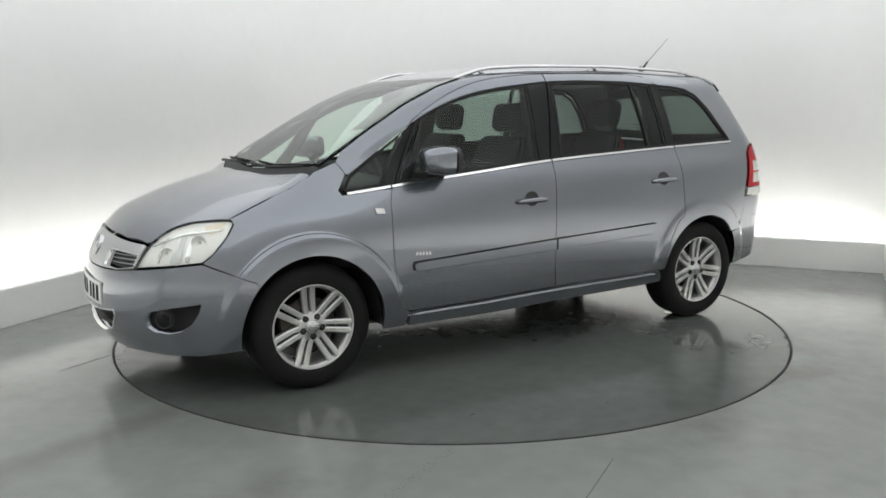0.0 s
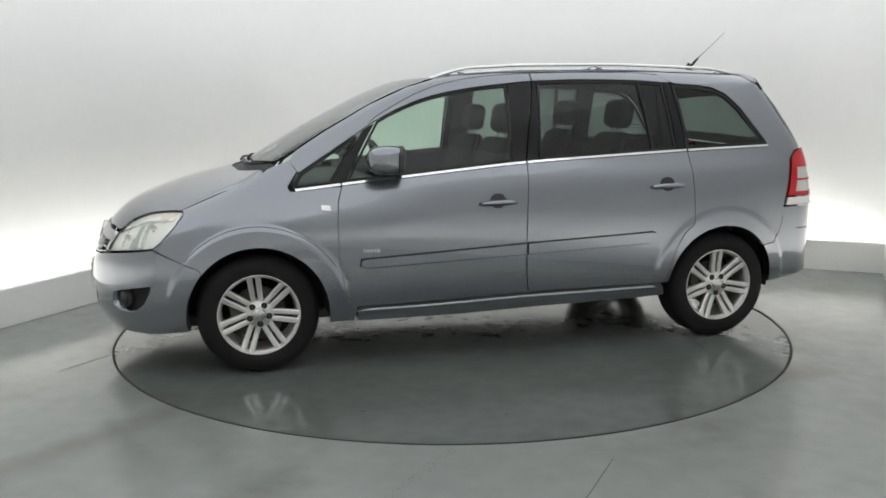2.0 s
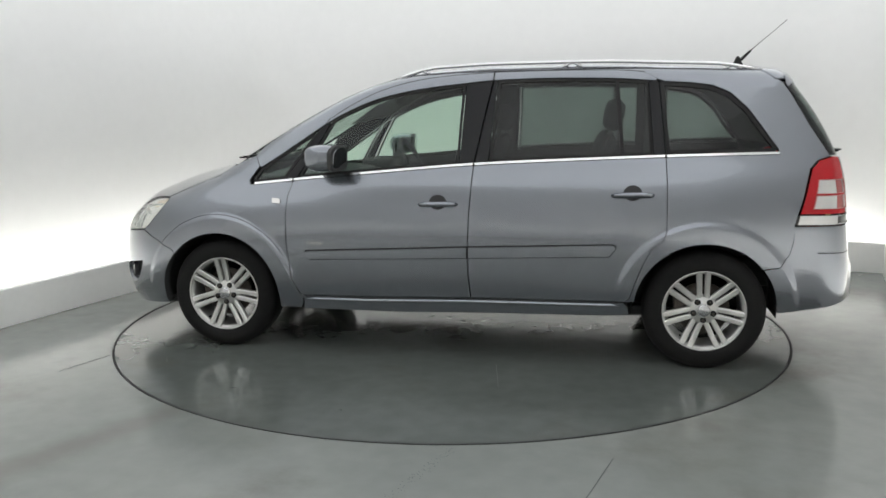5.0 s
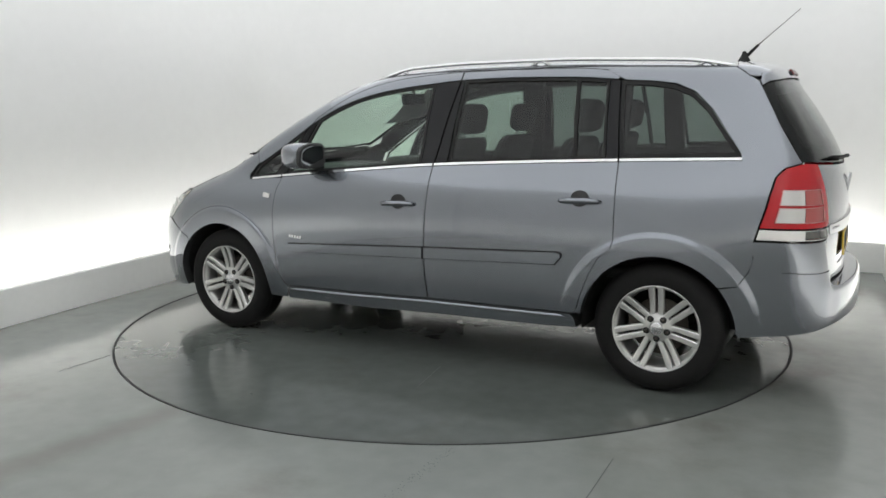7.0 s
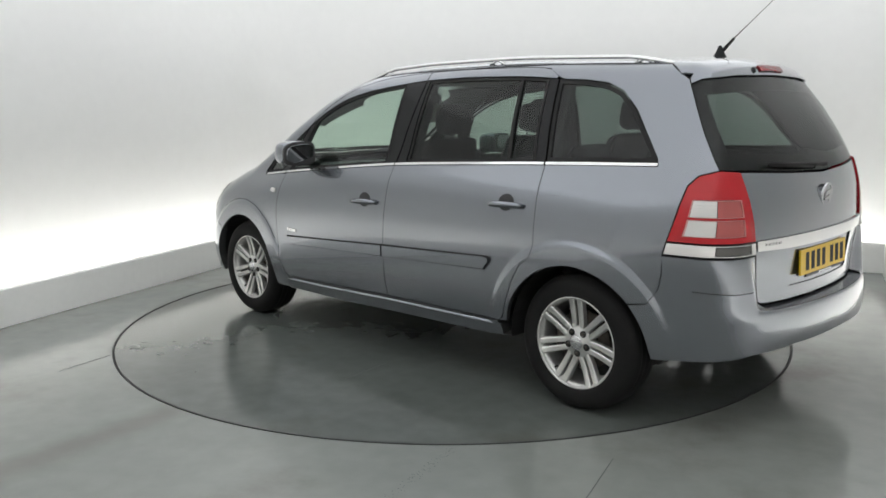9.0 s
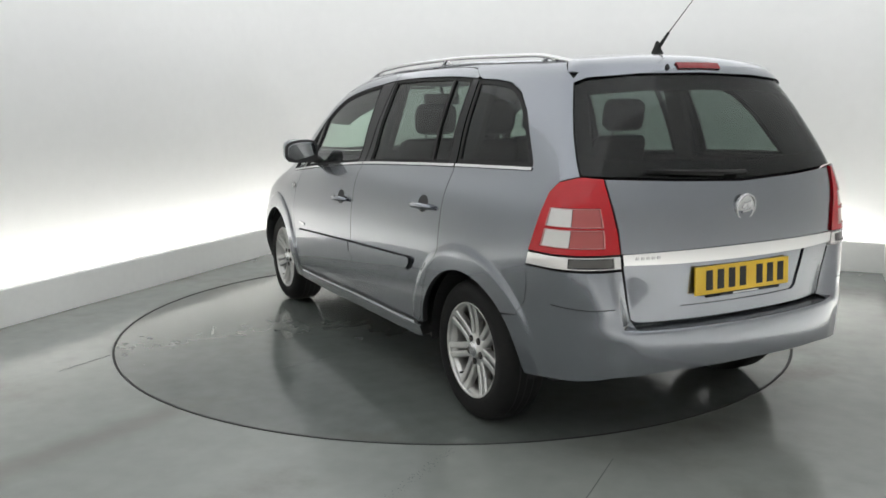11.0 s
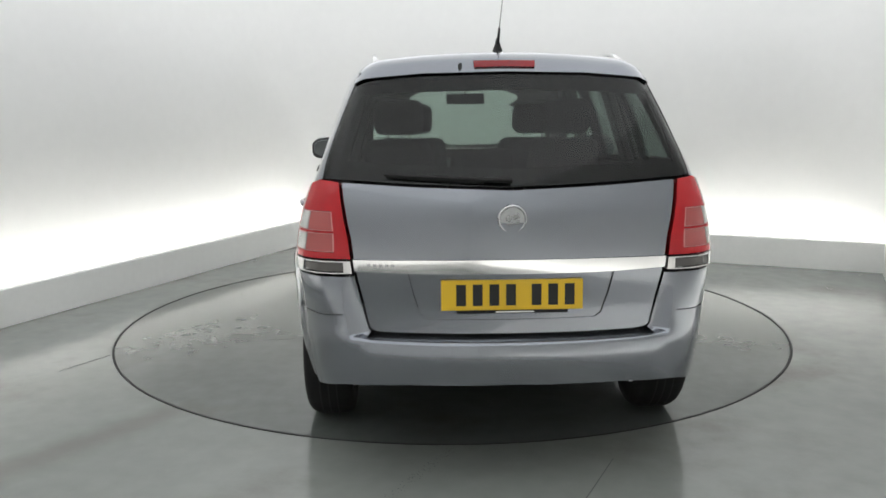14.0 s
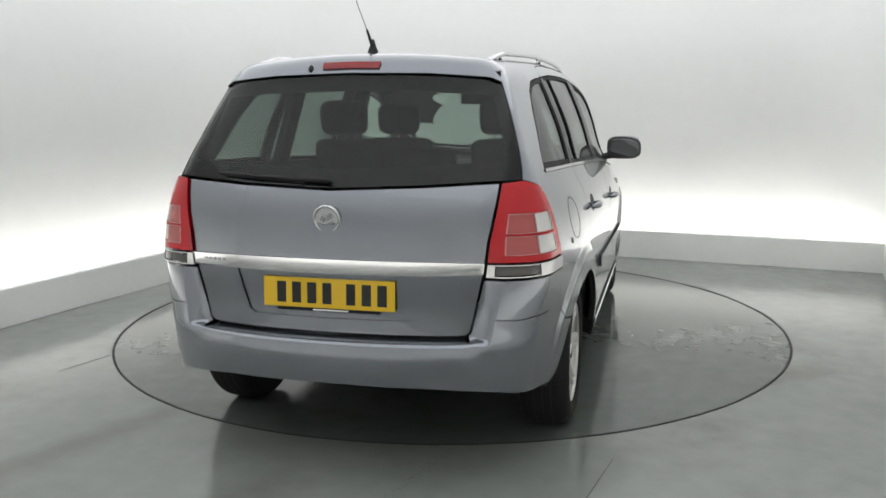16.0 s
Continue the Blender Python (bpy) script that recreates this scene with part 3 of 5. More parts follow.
# doors
door_f = both("front_door", DOOR_F + [(0.43, 0.334)] + DOOR_B + belt_line(-0.12, 0.895, -0.006), from_side, PAINT, gap=0.0026)
door_r = both("rear_door", [(-1.134, 1.112)] + DOOR_R[1:] + [(-0.816, 0.356)] + DOOR_B + belt_line(-0.14, -1.12, -0.006), from_side, PAINT, gap=0.0026, extra=flare_rows(-HUB_X))
both("window_frame", frame_line(0.708, -0.212, 16) + dlo_line(-0.212, 0.735, 0.0, 16), from_side, PAINT, door_f, gap=0.0018)
both("window_frame", frame_line(-0.216, -1.086, 16) + dlo_line(-1.078, -0.216, 0.0, 16), from_side, PAINT, door_r, gap=0.0018)

# front wing
seam_b = from_front([(0.945, 0.668), (1.115, 0.603), (1.194, 0.574)])
wing = DOOR_F[::-1][:7] + [(1.00, belt(1.0) - 0.004), (1.10, belt(1.1) - 0.004), (1.165, 0.952), (1.178, 0.975), (1.125, 1.052), (1.16, 1.112)] + xz(screen_edge3[:1]) + xz(bonnet_side3[::-1]) + xz(head3[7:12]) + xz(seam_b[1:]) + circle(HUB_X, HUB_Z, ARCH, 40, 178, 18)[0:] + [(0.985, 0.255), (0.86, 0.255)]
both("front_wing", wing, from_side, PAINT, extra=flare_rows(HUB_X))

# body side: roof rail, pillars and rear quarter in one pressing
quarter = [(-1.134, 1.112)] + belt_line(-1.15, -1.697, -0.006, 8) + DLO[:13:-1][:6] + [(-1.12, 1.506)] + frame_line(-1.09, 0.713, 24) + [(0.737, 1.287), (0.894, 1.186), (1.05, 1.086), (1.111, 1.048), (1.125, 1.052), (1.16, 1.112)] + xz(screen_edge3[1:]) + xz(roof_edge3[1:]) + xz(glass_r3) + xz(lamp_r3[1:]) + [(-1.775, 0.690), (-1.760, 0.620), (-1.715, 0.555)]
quarter += [(-HUB_X + ARCH * math.cos(radians(a)), HUB_Z + ARCH * math.sin(radians(a))) for a in np.linspace(140, 8, 22)] + DOOR_R[:0:-1]
body_side = both("body_side", quarter, from_side, PAINT, extra=flare_rows(-HUB_X))
both("sill", sill_top + [(-0.960, 0.330), (-0.968, 0.283), (-0.822, 0.274), (-0.196, 0.264), (0.275, 0.250), (0.842, 0.251)], from_side, PAINT, lift=0.008, gap=0.004, flange=0.06)
ridge_xz = [(x, float(np.interp(x, [p[0] for p in sill_top[::-1]], [p[1] for p in sill_top[::-1]])) - 0.020) for x in np.linspace(0.85, -0.95, 24)]
ridge = from_side(ridge_xz, 0.002)
for s in (1, -1):
    part("sill_ridge", tube("sill_ridge", [(p[0], s * p[1], p[2]) for p in ridge], [0.004] + [0.013] * 22 + [0.004], PAINT, 14), car)
# dark strip put in for the shade between door bottoms and sill
both("sill_gap_shade", [(x, z + 0.0005) for x, z in sill_top] + [(x, z - 0.006) for x, z in sill_top[::-1]], from_side, SEAM_AND_SHADE, lift=-0.006, gap=0.0, flange=0.0)

# bonnet, windscreen and roof
bonnet_half = xy(from_front([(0.0, 0.768), (0.172, 0.766), (0.38, 0.760), (0.588, 0.752)])) + xy(head3[2:8]) + BONNET_SIDE + [(1.33, 0.62), (1.42, 0.35), (1.455, 0.0)]
sym = [(a, b) for a, b in bonnet_half] + [(a, -b) for a, b in bonnet_half[::-1] if abs(b) > 1e-6]
part("bonnet", patch("bonnet", sym, from_top, PAINT), car)
SCREEN_LOW = [(1.385, 0.0), (1.35, 0.30), (1.27, 0.58), (1.235, 0.672)]
SCREEN_TOP = [(0.345, 0.574), (0.40, 0.40), (0.445, 0.20), (0.46, 0.0)]


def sym_x(half):
    return half + [(a, -b) for a, b in half[::-1] if abs(b) > 1e-6]


screen_out = sym_x(SCREEN_LOW + [(a, b - 0.006) for a, b in SCREEN_EDGE[1:-1]] + SCREEN_TOP)
part("windscreen", patch("windscreen", screen_out, from_top, SCREEN_GLASS, solid=0.005, gap=0.004, step=0.05, edge=0.04), car, "clear green-tinted windscreen")
screen_in = shrink(resample(screen_out, 0.04) if area(np.array(screen_out)) > 0 else resample(screen_out, 0.04)[::-1], 0.032)
part("screen_border", patch("screen_border", screen_out, from_top, BLACK_MATT, holes=[screen_in], gap=0.002, lift=-0.008, flange=0.0), car)
cowl = sym_x([(1.452, 0.0), (1.418, 0.35), (1.328, 0.62), (1.285, 0.686), (1.232, 0.675), (1.267, 0.58), (1.345, 0.30), (1.38, 0.0)])
part("scuttle", patch("scuttle", cowl, from_top, PLASTIC, lift=-0.012), car, "black plastic scuttle below the windscreen")
roof_out = sym_x([(0.465, 0.0), (0.45, 0.20), (0.405, 0.40), (0.345, 0.586)] + ROOF_EDGE[1:] + [(-1.60, 0.30), (-1.59, 0.0)])
part("roof", patch("roof", roof_out, from_top, PAINT, step=0.05), car)
part("headliner", patch("headliner", sym_x([(0.42, 0.0), (0.40, 0.30), (0.32, 0.50), (0.0, 0.52), (-1.0, 0.51), (-1.55, 0.47), (-1.6, 0.0)]), from_top, HEADLINER, lift=-0.035, flange=0.0, step=0.06), car)
both("pillar_trim", frame_line(0.70, -1.09, 24) + [(-1.365, 1.49), (-1.456, 1.452), (-1.55, 1.365), (-1.64, 1.244), (-1.70, 1.15)] + xz(glass_r3[::-1]) + xz(roof_edge3[::-1]) + xz(screen_edge3[::-1][1:-2]), from_side, HEADLINER, lift=-0.03, flange=0.0, step=0.06)

# spoiler
spoil_half = [(-1.585, 0.0), (-1.597, 0.30), (-1.625, 0.520), (-1.69, 0.570), (-1.74, 0.548), (-1.79, 0.40), (-1.81, 0.20), (-1.816, 0.0)]
SPOIL = sym_x(spoil_half)
spoiler = part("spoiler", patch("spoiler", SPOIL, from_top, PAINT, lift=0.005, flange=0.022, rim=PAINT), car)

part("spoiler_face", patch("spoiler_face", mirrored([(0.0, 1.566), (0.30, 1.564), (0.55, 1.558), (0.74, 1.548), (0.83, 1.530), (0.865, 1.490), (0.862, 1.472), (0.80, 1.492), (0.5, 1.509), (0.0, 1.515)]), from_rear, PAINT, lift=0.007, gap=0.0, flange=0.024, rim=PAINT), spoiler)

# side windows
def window(outline, mat, parent, name="window", border=0.014):
    p = resample(outline, 0.02)
    p = p if area(p) > 0 else p[::-1]
    inner = shrink(p, border)
    panes = both(name, inner, from_side, mat, parent, gap=0.0, solid=0.004, lift=-0.010, step=0.05)
    both("window_seal", p, from_side, RUBBER, panes, holes=[inner], gap=0.001, flange=0.015, lift=-0.004, step=0.03)
    return panes


window([(0.955, belt(0.955) + 0.008)] + belt_line(0.99, 1.14, 0.008, 5) + [(1.155, 0.975), (1.110, 1.043), (1.05, 1.082), (0.894, 1.182), (0.765, 1.265)], GLASS, body_side, "quarter_window")
both("mirror_mount", [(0.955, belt(0.955) + 0.006), (0.765, 1.265), (0.737, 1.283), (0.70, 1.298), (0.885, belt(0.885) + 0.006)], from_side, BLACK_GLOSS, door_f, lift=-0.003)
window(belt_line(0.875, -0.045, 0.008) + dlo_line(-0.062, 0.69, -0.004, 14), GLASS, door_f)
both("pillar_cover", belt_line(-0.048, -0.126, 0.006, 3) + dlo_line(-0.212, -0.066, -0.003, 4), from_side, BLACK_GLOSS, door_f, lift=-0.002)
both("pillar_cover", belt_line(-0.132, -0.205, 0.006, 3) + dlo_line(-0.238, -0.218, -0.003, 2), from_side, BLACK_GLOSS, door_r, lift=-0.002)
rear_win = window(belt_line(-0.21, -1.066, 0.008) + dlo_line(-1.036, -0.242, -0.004, 14), PRIVACY, door_r)
both("window_bar", [(-0.905, belt(-0.905) + 0.01), (-0.922, belt(-0.922) + 0.01), (-0.885, 1.515), (-0.868, 1.515)], from_side, RUBBER, rear_win, lift=-0.002, gap=0.0)
both("pillar_cover", belt_line(-1.07, -1.130, 0.006, 3) + dlo_line(-1.090, -1.040, -0.003, 3), from_side, BLACK_GLOSS, door_r, lift=-0.002)
quarter_glass = window(belt_line(-1.136, -1.680, 0.008, 8) + [(-1.688, 1.163), (-1.623, 1.246), (-1.538, 1.362), (-1.452, 1.440), (-1.363, 1.479)] + dlo_line(-1.25, -1.096, -0.004, 4), PRIVACY, body_side, "quarter_window", 0.020)
for x0, x1, par in ((1.14, 0.905, body_side), (0.897, -0.124, door_f), (-0.133, -1.128, door_r), (-1.138, -1.697, body_side)):
    both("belt_strip", belt_line(x0, x1, 0.008, 16) + belt_line(x1, x0, -0.004, 16), from_side, CHROME, par, "bright chrome waistline strip", lift=0.005, gap=0.0, flange=0.02)

# side mouldings
both("side_moulding", [(0.800, 0.591), (-0.100, 0.634), (-0.100, 0.577), (0.790, 0.546), (0.815, 0.556), (0.818, 0.580)], from_side, PAINT, door_f, lift=0.017, gap=0.0, flange=0.02)
both("side_moulding", [(-0.112, 0.634), (-0.865, 0.664), (-0.884, 0.658), (-0.886, 0.642), (-0.853, 0.604), (-0.112, 0.577)], from_side, PAINT, door_r, lift=0.017, gap=0.0, flange=0.02)

# dark outline round each moulding, drawn in place of its shadow
for par, line in ((door_f, [(0.818, 0.598), (-0.108, 0.642), (-0.108, 0.570), (0.785, 0.538), (0.826, 0.552)]), (door_r, [(-0.106, 0.642), (-0.872, 0.671), (-0.894, 0.660), (-0.892, 0.638), (-0.857, 0.596), (-0.106, 0.570)])):
    p = resample(line, 0.02)
    p = p if area(p) > 0 else p[::-1]
    both("moulding_gap_shade", p, from_side, SEAM_AND_SHADE, par, holes=[shrink(p, 0.012)], lift=0.002, gap=0.002, flange=0.0)

# rear end
gate_half = [(0.0, 1.083), (0.40, 1.096), (0.690, 1.111), (0.655, 1.00), (0.632, 0.911), (0.613, 0.785), (0.590, 0.640), (0.575, 0.571), (0.555, 0.560), (0.520, 0.557), (0.0, 0.557)]
RECESS = mirrored([(0.0, 0.790), (0.42, 0.790), (0.40, 0.700), (0.375, 0.628), (0.35, 0.612), (0.0, 0.610)])
tailgate = part("tailgate", patch("tailgate", mirrored(gate_half), from_rear, PAINT, holes=[RECESS], flange=0.02), car)
part("plate_recess", patch("plate_recess", RECESS, from_rear, PAINT, lift=-0.007, gap=-0.003, flange=0.0), tailgate)
rg_half = [(0.0, 1.512), (0.5, 1.506), (0.80, 1.490), (0.850, 1.476)] + [(0.862, 1.468)] + GLASS_R[1:] + [(0.690, 1.117), (0.40, 1.102), (0.0, 1.089)]
rear_glass = part("rear_window", patch("rear_window", mirrored(rg_half), from_rear, REAR_GLASS, gap=0.003, solid=0.005, step=0.05, lift=-0.002), tailgate, "dark tinted rear window")
rp = resample(mirrored(rg_half), 0.03)
rp = rp if area(rp) > 0 else rp[::-1]
part("window_border", patch("window_border", rp, from_rear, BLACK_MATT, holes=[shrink(rp, 0.070)], lift=-0.010, gap=0.002, flange=0.0), rear_glass, "black border of the rear window")
part("chrome_strip", patch("chrome_strip", mirrored([(0.0, 0.836), (0.40, 0.835), (0.617, 0.832), (0.612, 0.788), (0.40, 0.782), (0.0, 0.780)]), from_rear, CHROME, lift=0.012, flange=0.03), tailgate, "chrome strip above the number plate")


def tail_lamp(k, flip):
    inner_edge = [(0.616, 0.772), (0.635, 0.911), (0.658, 1.00), (0.693, 1.113)]
    out = LAMP_R + inner_edge
    edge_in, edge_out = curve([p[1] for p in inner_edge], [p[0] for p in inner_edge]), curve([p[1] for p in LAMP_R[::-1]], [p[0] for p in LAMP_R[::-1]])

    def cell(z0, z1, u0, u1, n=5):
        zs = np.linspace(z0, z1, n)
        a = [(float(edge_in(z)) * (1 - u0) + float(edge_out(z)) * u0, z) for z in zs]
        b = [(float(edge_in(z)) * (1 - u1) + float(edge_out(z)) * u1, z) for z in zs]
        return a + b[::-1]
    red_out = [p for p in LAMP_R if p[1] > 0.84] + [(float(edge_out(0.832)), 0.832), (float(edge_in(0.832)), 0.832)] + [p for p in inner_edge if p[1] > 0.84]
    c1, c2 = cell(0.935, 1.005, 0.16, 0.84), cell(0.858, 0.926, 0.16, 0.86)
    lamp = part("tail_lamp", patch("tail_lamp", red_out, from_rear, RED, holes=[c1, c2], gap=0.0015, lift=0.010, flange=0.04, flip=flip), car, "red and clear tail lamp cluster")
    for c in (c1, c2):
        zs = [p[1] for p in c]
        z0, z1 = min(zs), max(zs)
        part("lamp_lens", patch("lamp_lens", cell(z0, z1, 0.16, 0.52), from_rear, RED_DIM, gap=0.001, lift=0.006, flange=0.01, flip=flip), lamp)
        part("lamp_lens", patch("lamp_lens", cell(z0, z1, 0.52, 0.85), from_rear, CLEAR, gap=0.001, lift=0.006, flange=0.01, flip=flip), lamp)
        for i in range(6):
            z = z0 + (z1 - z0) * (i + 0.5) / 6
            part("lens_rib", patch("lens_rib", cell(z - 0.0022, z + 0.0022, 0.53, 0.84, 2), from_rear, CLEAR, gap=0.0, lift=0.009, flange=0.006, flip=flip), lamp)
        part("lens_frame", patch("lens_frame", cell(z0, z1, 0.15, 0.86), from_rear, PINK, holes=[cell(z0 + 0.0025, z1 - 0.0025, 0.165, 0.845)], gap=0.0, lift=0.010, flange=0.008, flip=flip), lamp)
    low = cell(0.776, 0.828, 0.0, 1.0)
    part("lamp_base", patch("lamp_base", low, from_rear, CLEAR, holes=[cell(0.786, 0.818, 0.08, 0.50)], gap=0.003, lift=0.010, flange=0.03, flip=flip), lamp, "clear lower lamp strip")
    part("reverse_lens", patch("reverse_lens", cell(0.786, 0.818, 0.08, 0.50), from_rear, SMOKE, gap=0.001, lift=0.006, flange=0.01, flip=flip), lamp)


tail_lamp(0, False)
tail_lamp(1, True)

bump_half = [(0.0, 0.542), (0.520, 0.543), (0.558, 0.548), (0.578, 0.571), (0.594, 0.640), (0.617, 0.768), (0.80, 0.768), (1.004, 0.768)]
bump_side = from_side([(-1.775, 0.690), (-1.760, 0.620), (-1.715, 0.555)] + circle(-HUB_X, HUB_Z, ARCH, 141, 176, 6) + [(-1.722, 0.305)])
bump_half += arc_of(bump_side, AXIS_R, -1) + [(0.98, 0.308), (0.85, 0.322), (0.74, 0.342), (0.64, 0.362), (0.40, 0.380), (0.0, 0.384)]
part("rear_bumper", patch("rear_bumper", mirrored(bump_half), from_rear, PAINT, flange=0.07, rim=PAINT, extra=[(a, z) for z in (0.50, 0.515, 0.527) for a in np.linspace(-0.9, 0.9, 70)] + [(s * a, z) for s in (1, -1) for z in np.arange(0.55, 0.765, 0.0115) for a in np.arange(0.585, 0.76, 0.011)] + flare_end(-HUB_X, AXIS_R, -1, 140, 190)), car)
arcs = np.linspace(-0.545, 0.545, 40)
lip, foot = from_rear([(a, 0.5415) for a in arcs], -0.001), from_rear([(a, 0.549) for a in arcs], -0.030)
foot[:, 2] = 0.5485
foot[:, 0] = np.maximum(foot[:, 0], lip[:, 0] + 0.085)
part("bumper_top", mesh_of("bumper_top", lip.tolist() + foot.tolist(), [(i, i + 1, 41 + i, 40 + i) for i in range(39)], PAINT, True), car, "painted ledge on top of the rear bumper")
# shade below the bumper's shoulder, laid on as a thin dark strip
both("bumper_crease_shade", [(0.64, 0.630), (0.72, 0.625), (0.88, 0.632), (0.88, 0.6285), (0.72, 0.6215), (0.64, 0.6265)], from_rear, SEAM_AND_SHADE, lift=0.001, gap=0.0, flange=0.004)

# front end
fb = [(0.0, 0.596), (0.23, 0.606), (0.410, 0.616), (0.553, 0.630), (0.665, 0.642), (0.797, 0.656), (0.934, 0.671)]
fb_side = from_side([q for q in circle(HUB_X, HUB_Z, ARCH, 40, -8, 10)] + [(1.70, 0.245)])
front_half = fb + [(0.945, 0.668), (1.115, 0.603), (1.194, 0.574)] + [q for q in arc_of(fb_side, AXIS_F, 1)] + [(0.90, 0.225), (0.70, 0.220), (0.40, 0.225), (0.0, 0.235)]
LOW_GRILLE = mirrored([(0.0, 0.392), (0.20, 0.400), (0.390, 0.424), (0.405, 0.390), (0.345, 0.316), (0.22, 0.278), (0.0, 0.268)])
FOG = [(0.630, 0.400), (0.652, 0.438), (0.770, 0.463), (0.926, 0.486), (0.914, 0.445), (0.878, 0.393), (0.820, 0.354), (0.755, 0.340), (0.675, 0.346), (0.635, 0.366)]
FOG_R = [(-a, b) for a, b in FOG]
bumper_f = part("front_bumper", patch("front_bumper", mirrored(front_half), from_front, PAINT, holes=[LOW_GRILLE, FOG, FOG_R], flange=0.05, extra=flare_end(HUB_X, AXIS_F, 1, -10, 42)), car)
part("lower_grille", patch("lower_grille", LOW_GRILLE, from_front, RUBBER, lift=-0.045, gap=-0.004, flange=0.0), bumper_f)
for z in (0.305, 0.335, 0.365):
    w = 0.36 if z > 0.32 else 0.30
    part("grille_slat", patch("grille_slat", mirrored([(0.0, z + 0.012), (w, z + 0.028), (w, z + 0.0235), (0.0, z + 0.0075)]), from_front, PLASTIC, lift=-0.020, gap=0.0, flange=0.02), bumper_f)
lg = resample(LOW_GRILLE, 0.02)
lg = lg if area(lg) > 0 else lg[::-1]
part("grille_surround", patch("grille_surround", lg, from_front, CHROME, holes=[shrink(lg, 0.005)], gap=-0.002, lift=0.003, flange=0.02), bumper_f, "thin chrome surround of the lower grille")
for f, s in ((FOG, 1), (FOG_R, -1)):
    part("fog_recess", patch("fog_recess", f, from_front, RUBBER, lift=-0.05, gap=-0.004, flange=0.0), bumper_f)
    c3 = from_front([(0.72 * s, 0.405)], -0.035)[0]
    fl = part("fog_lamp", lathe("fog_lamp", [(0.001, -0.03), (0.045, -0.03), (0.045, 0.012), (0.040, 0.012), (0.036, 0.0), (0.02, -0.012), (0.001, -0.014)], PLASTIC, 28), bumper_f, "round fog lamp", pose(*c3, 0, 0, -50 * s))
    part("fog_lens", lathe("fog_lens", [(0.001, 0.015), (0.041, 0.009)], PRIVACY, 28), fl)
grille_half = [(0.0, 0.762), (0.14, 0.761), (0.35, 0.754), (0.580, 0.747), (0.570, 0.700), (0.548, 0.637), (0.410, 0.621), (0.23, 0.611), (0.0, 0.601)]
OPEN_L = [(0.255, 0.628), (0.262, 0.699), (0.364, 0.704), (0.560, 0.700), (0.545, 0.644), (0.422, 0.626)]
OPEN_R = [(-a, b) for a, b in OPEN_L]
grille = part("grille", patch("grille", mirrored(grille_half), from_front, SATIN, holes=[OPEN_L, OPEN_R], lift=0.004, flange=0.03), car, "silver front grille with two dark openings")
for f in (OPEN_L, OPEN_R):
    part("grille_backing", patch("grille_backing", f, from_front, PLASTIC, lift=-0.04, gap=-0.004, flange=0.0), grille)
    s = 1 if f is OPEN_L else -1
    for z in (0.645, 0.665, 0.683):
        part("grille_slat", patch("grille_slat", [(0.262 * s, z), (0.40 * s, z + 0.005), (0.552 * s, z + 0.010), (0.552 * s, z + 0.0075), (0.40 * s, z + 0.0025), (0.262 * s, z - 0.0025)], from_front, SATIN, lift=-0.018, gap=0.0, flange=0.02), grille)
    q = resample(f, 0.02)
    q = q if area(q) > 0 else q[::-1]
    part("chrome_edge", patch("chrome_edge", shrink(q, -0.004), from_front, CHROME, holes=[q], gap=0.0, lift=0.006, flange=0.015), grille)


def head_lamp(flip):
    lamp = part("head_lamp", patch("head_lamp", HEAD, from_front, LENS, gap=0.004, solid=0.004, step=0.03, lift=0.002, flip=flip), car, "clear headlamp with bright reflectors")
    part("lamp_housing", patch("lamp_housing", HEAD, from_front, REFLECTOR, gap=0.003, lift=-0.016, flange=-0.013, step=0.03, flip=flip), lamp)
    q = resample(HEAD, 0.02)
    q = q if area(q) > 0 else q[::-1]
    part("lamp_seal", patch("lamp_seal", q, from_front, RUBBER, holes=[shrink(q, 0.0022)], gap=0.0008, lift=0.001, flange=0.003, flip=flip), lamp)
    s = -1 if flip else 1
    for a, z, r in ((0.905, 0.762, 0.040), (0.735, 0.712, 0.032)):
        c3 = from_front([(a, z)], -0.024)[0]
        bowl = part("reflector", lathe("reflector", [(r, 0.016), (r * 0.96, 0.017), (r * 0.8, 0.008), (r * 0.5, 0.001), (r * 0.2, -0.003), (0.001, -0.004)], REFLECTOR, 28), lamp, m=pose(c3[0], c3[1] * s, c3[2], 0, 0, -38 * s))
        part("bulb", lathe("bulb", [(0.001, 0.012), (0.009, 0.008), (0.010, -0.02)], CHROME, 16), bowl)
    for a, w, z0, z1, m in ((0.690, 0.006, 0.668, 0.780, CHROME), (0.800, 0.016, 0.672, 0.788, SATIN), (0.850, 0.012, 0.678, 0.785, CHROME), (0.770, 0.010, 0.670, 0.720, SATIN)):
        part("lamp_fin", patch("lamp_fin", [(a - w, z0), (a + w, z0), (a + w + 0.012, z1), (a - w + 0.012, z1)], from_front, m, lift=-0.012, gap=0.0, flange=0.008, flip=flip), lamp)
    part("indicator", patch("indicator", [(0.90, 0.835), (1.03, 0.852), (1.02, 0.82), (0.95, 0.80)], from_front, AMBER, lift=-0.012, gap=0.0, flange=0.01, flip=flip), lamp, "amber indicator bulb area")
    part("lamp_divider", patch("lamp_divider", [(0.62, 0.748), (0.80, 0.805), (1.02, 0.828), (1.02, 0.82), (0.80, 0.795), (0.625, 0.738)], from_front, CHROME, lift=-0.009, gap=0.0, flange=0.008, flip=flip), lamp)


head_lamp(False)
head_lamp(True)


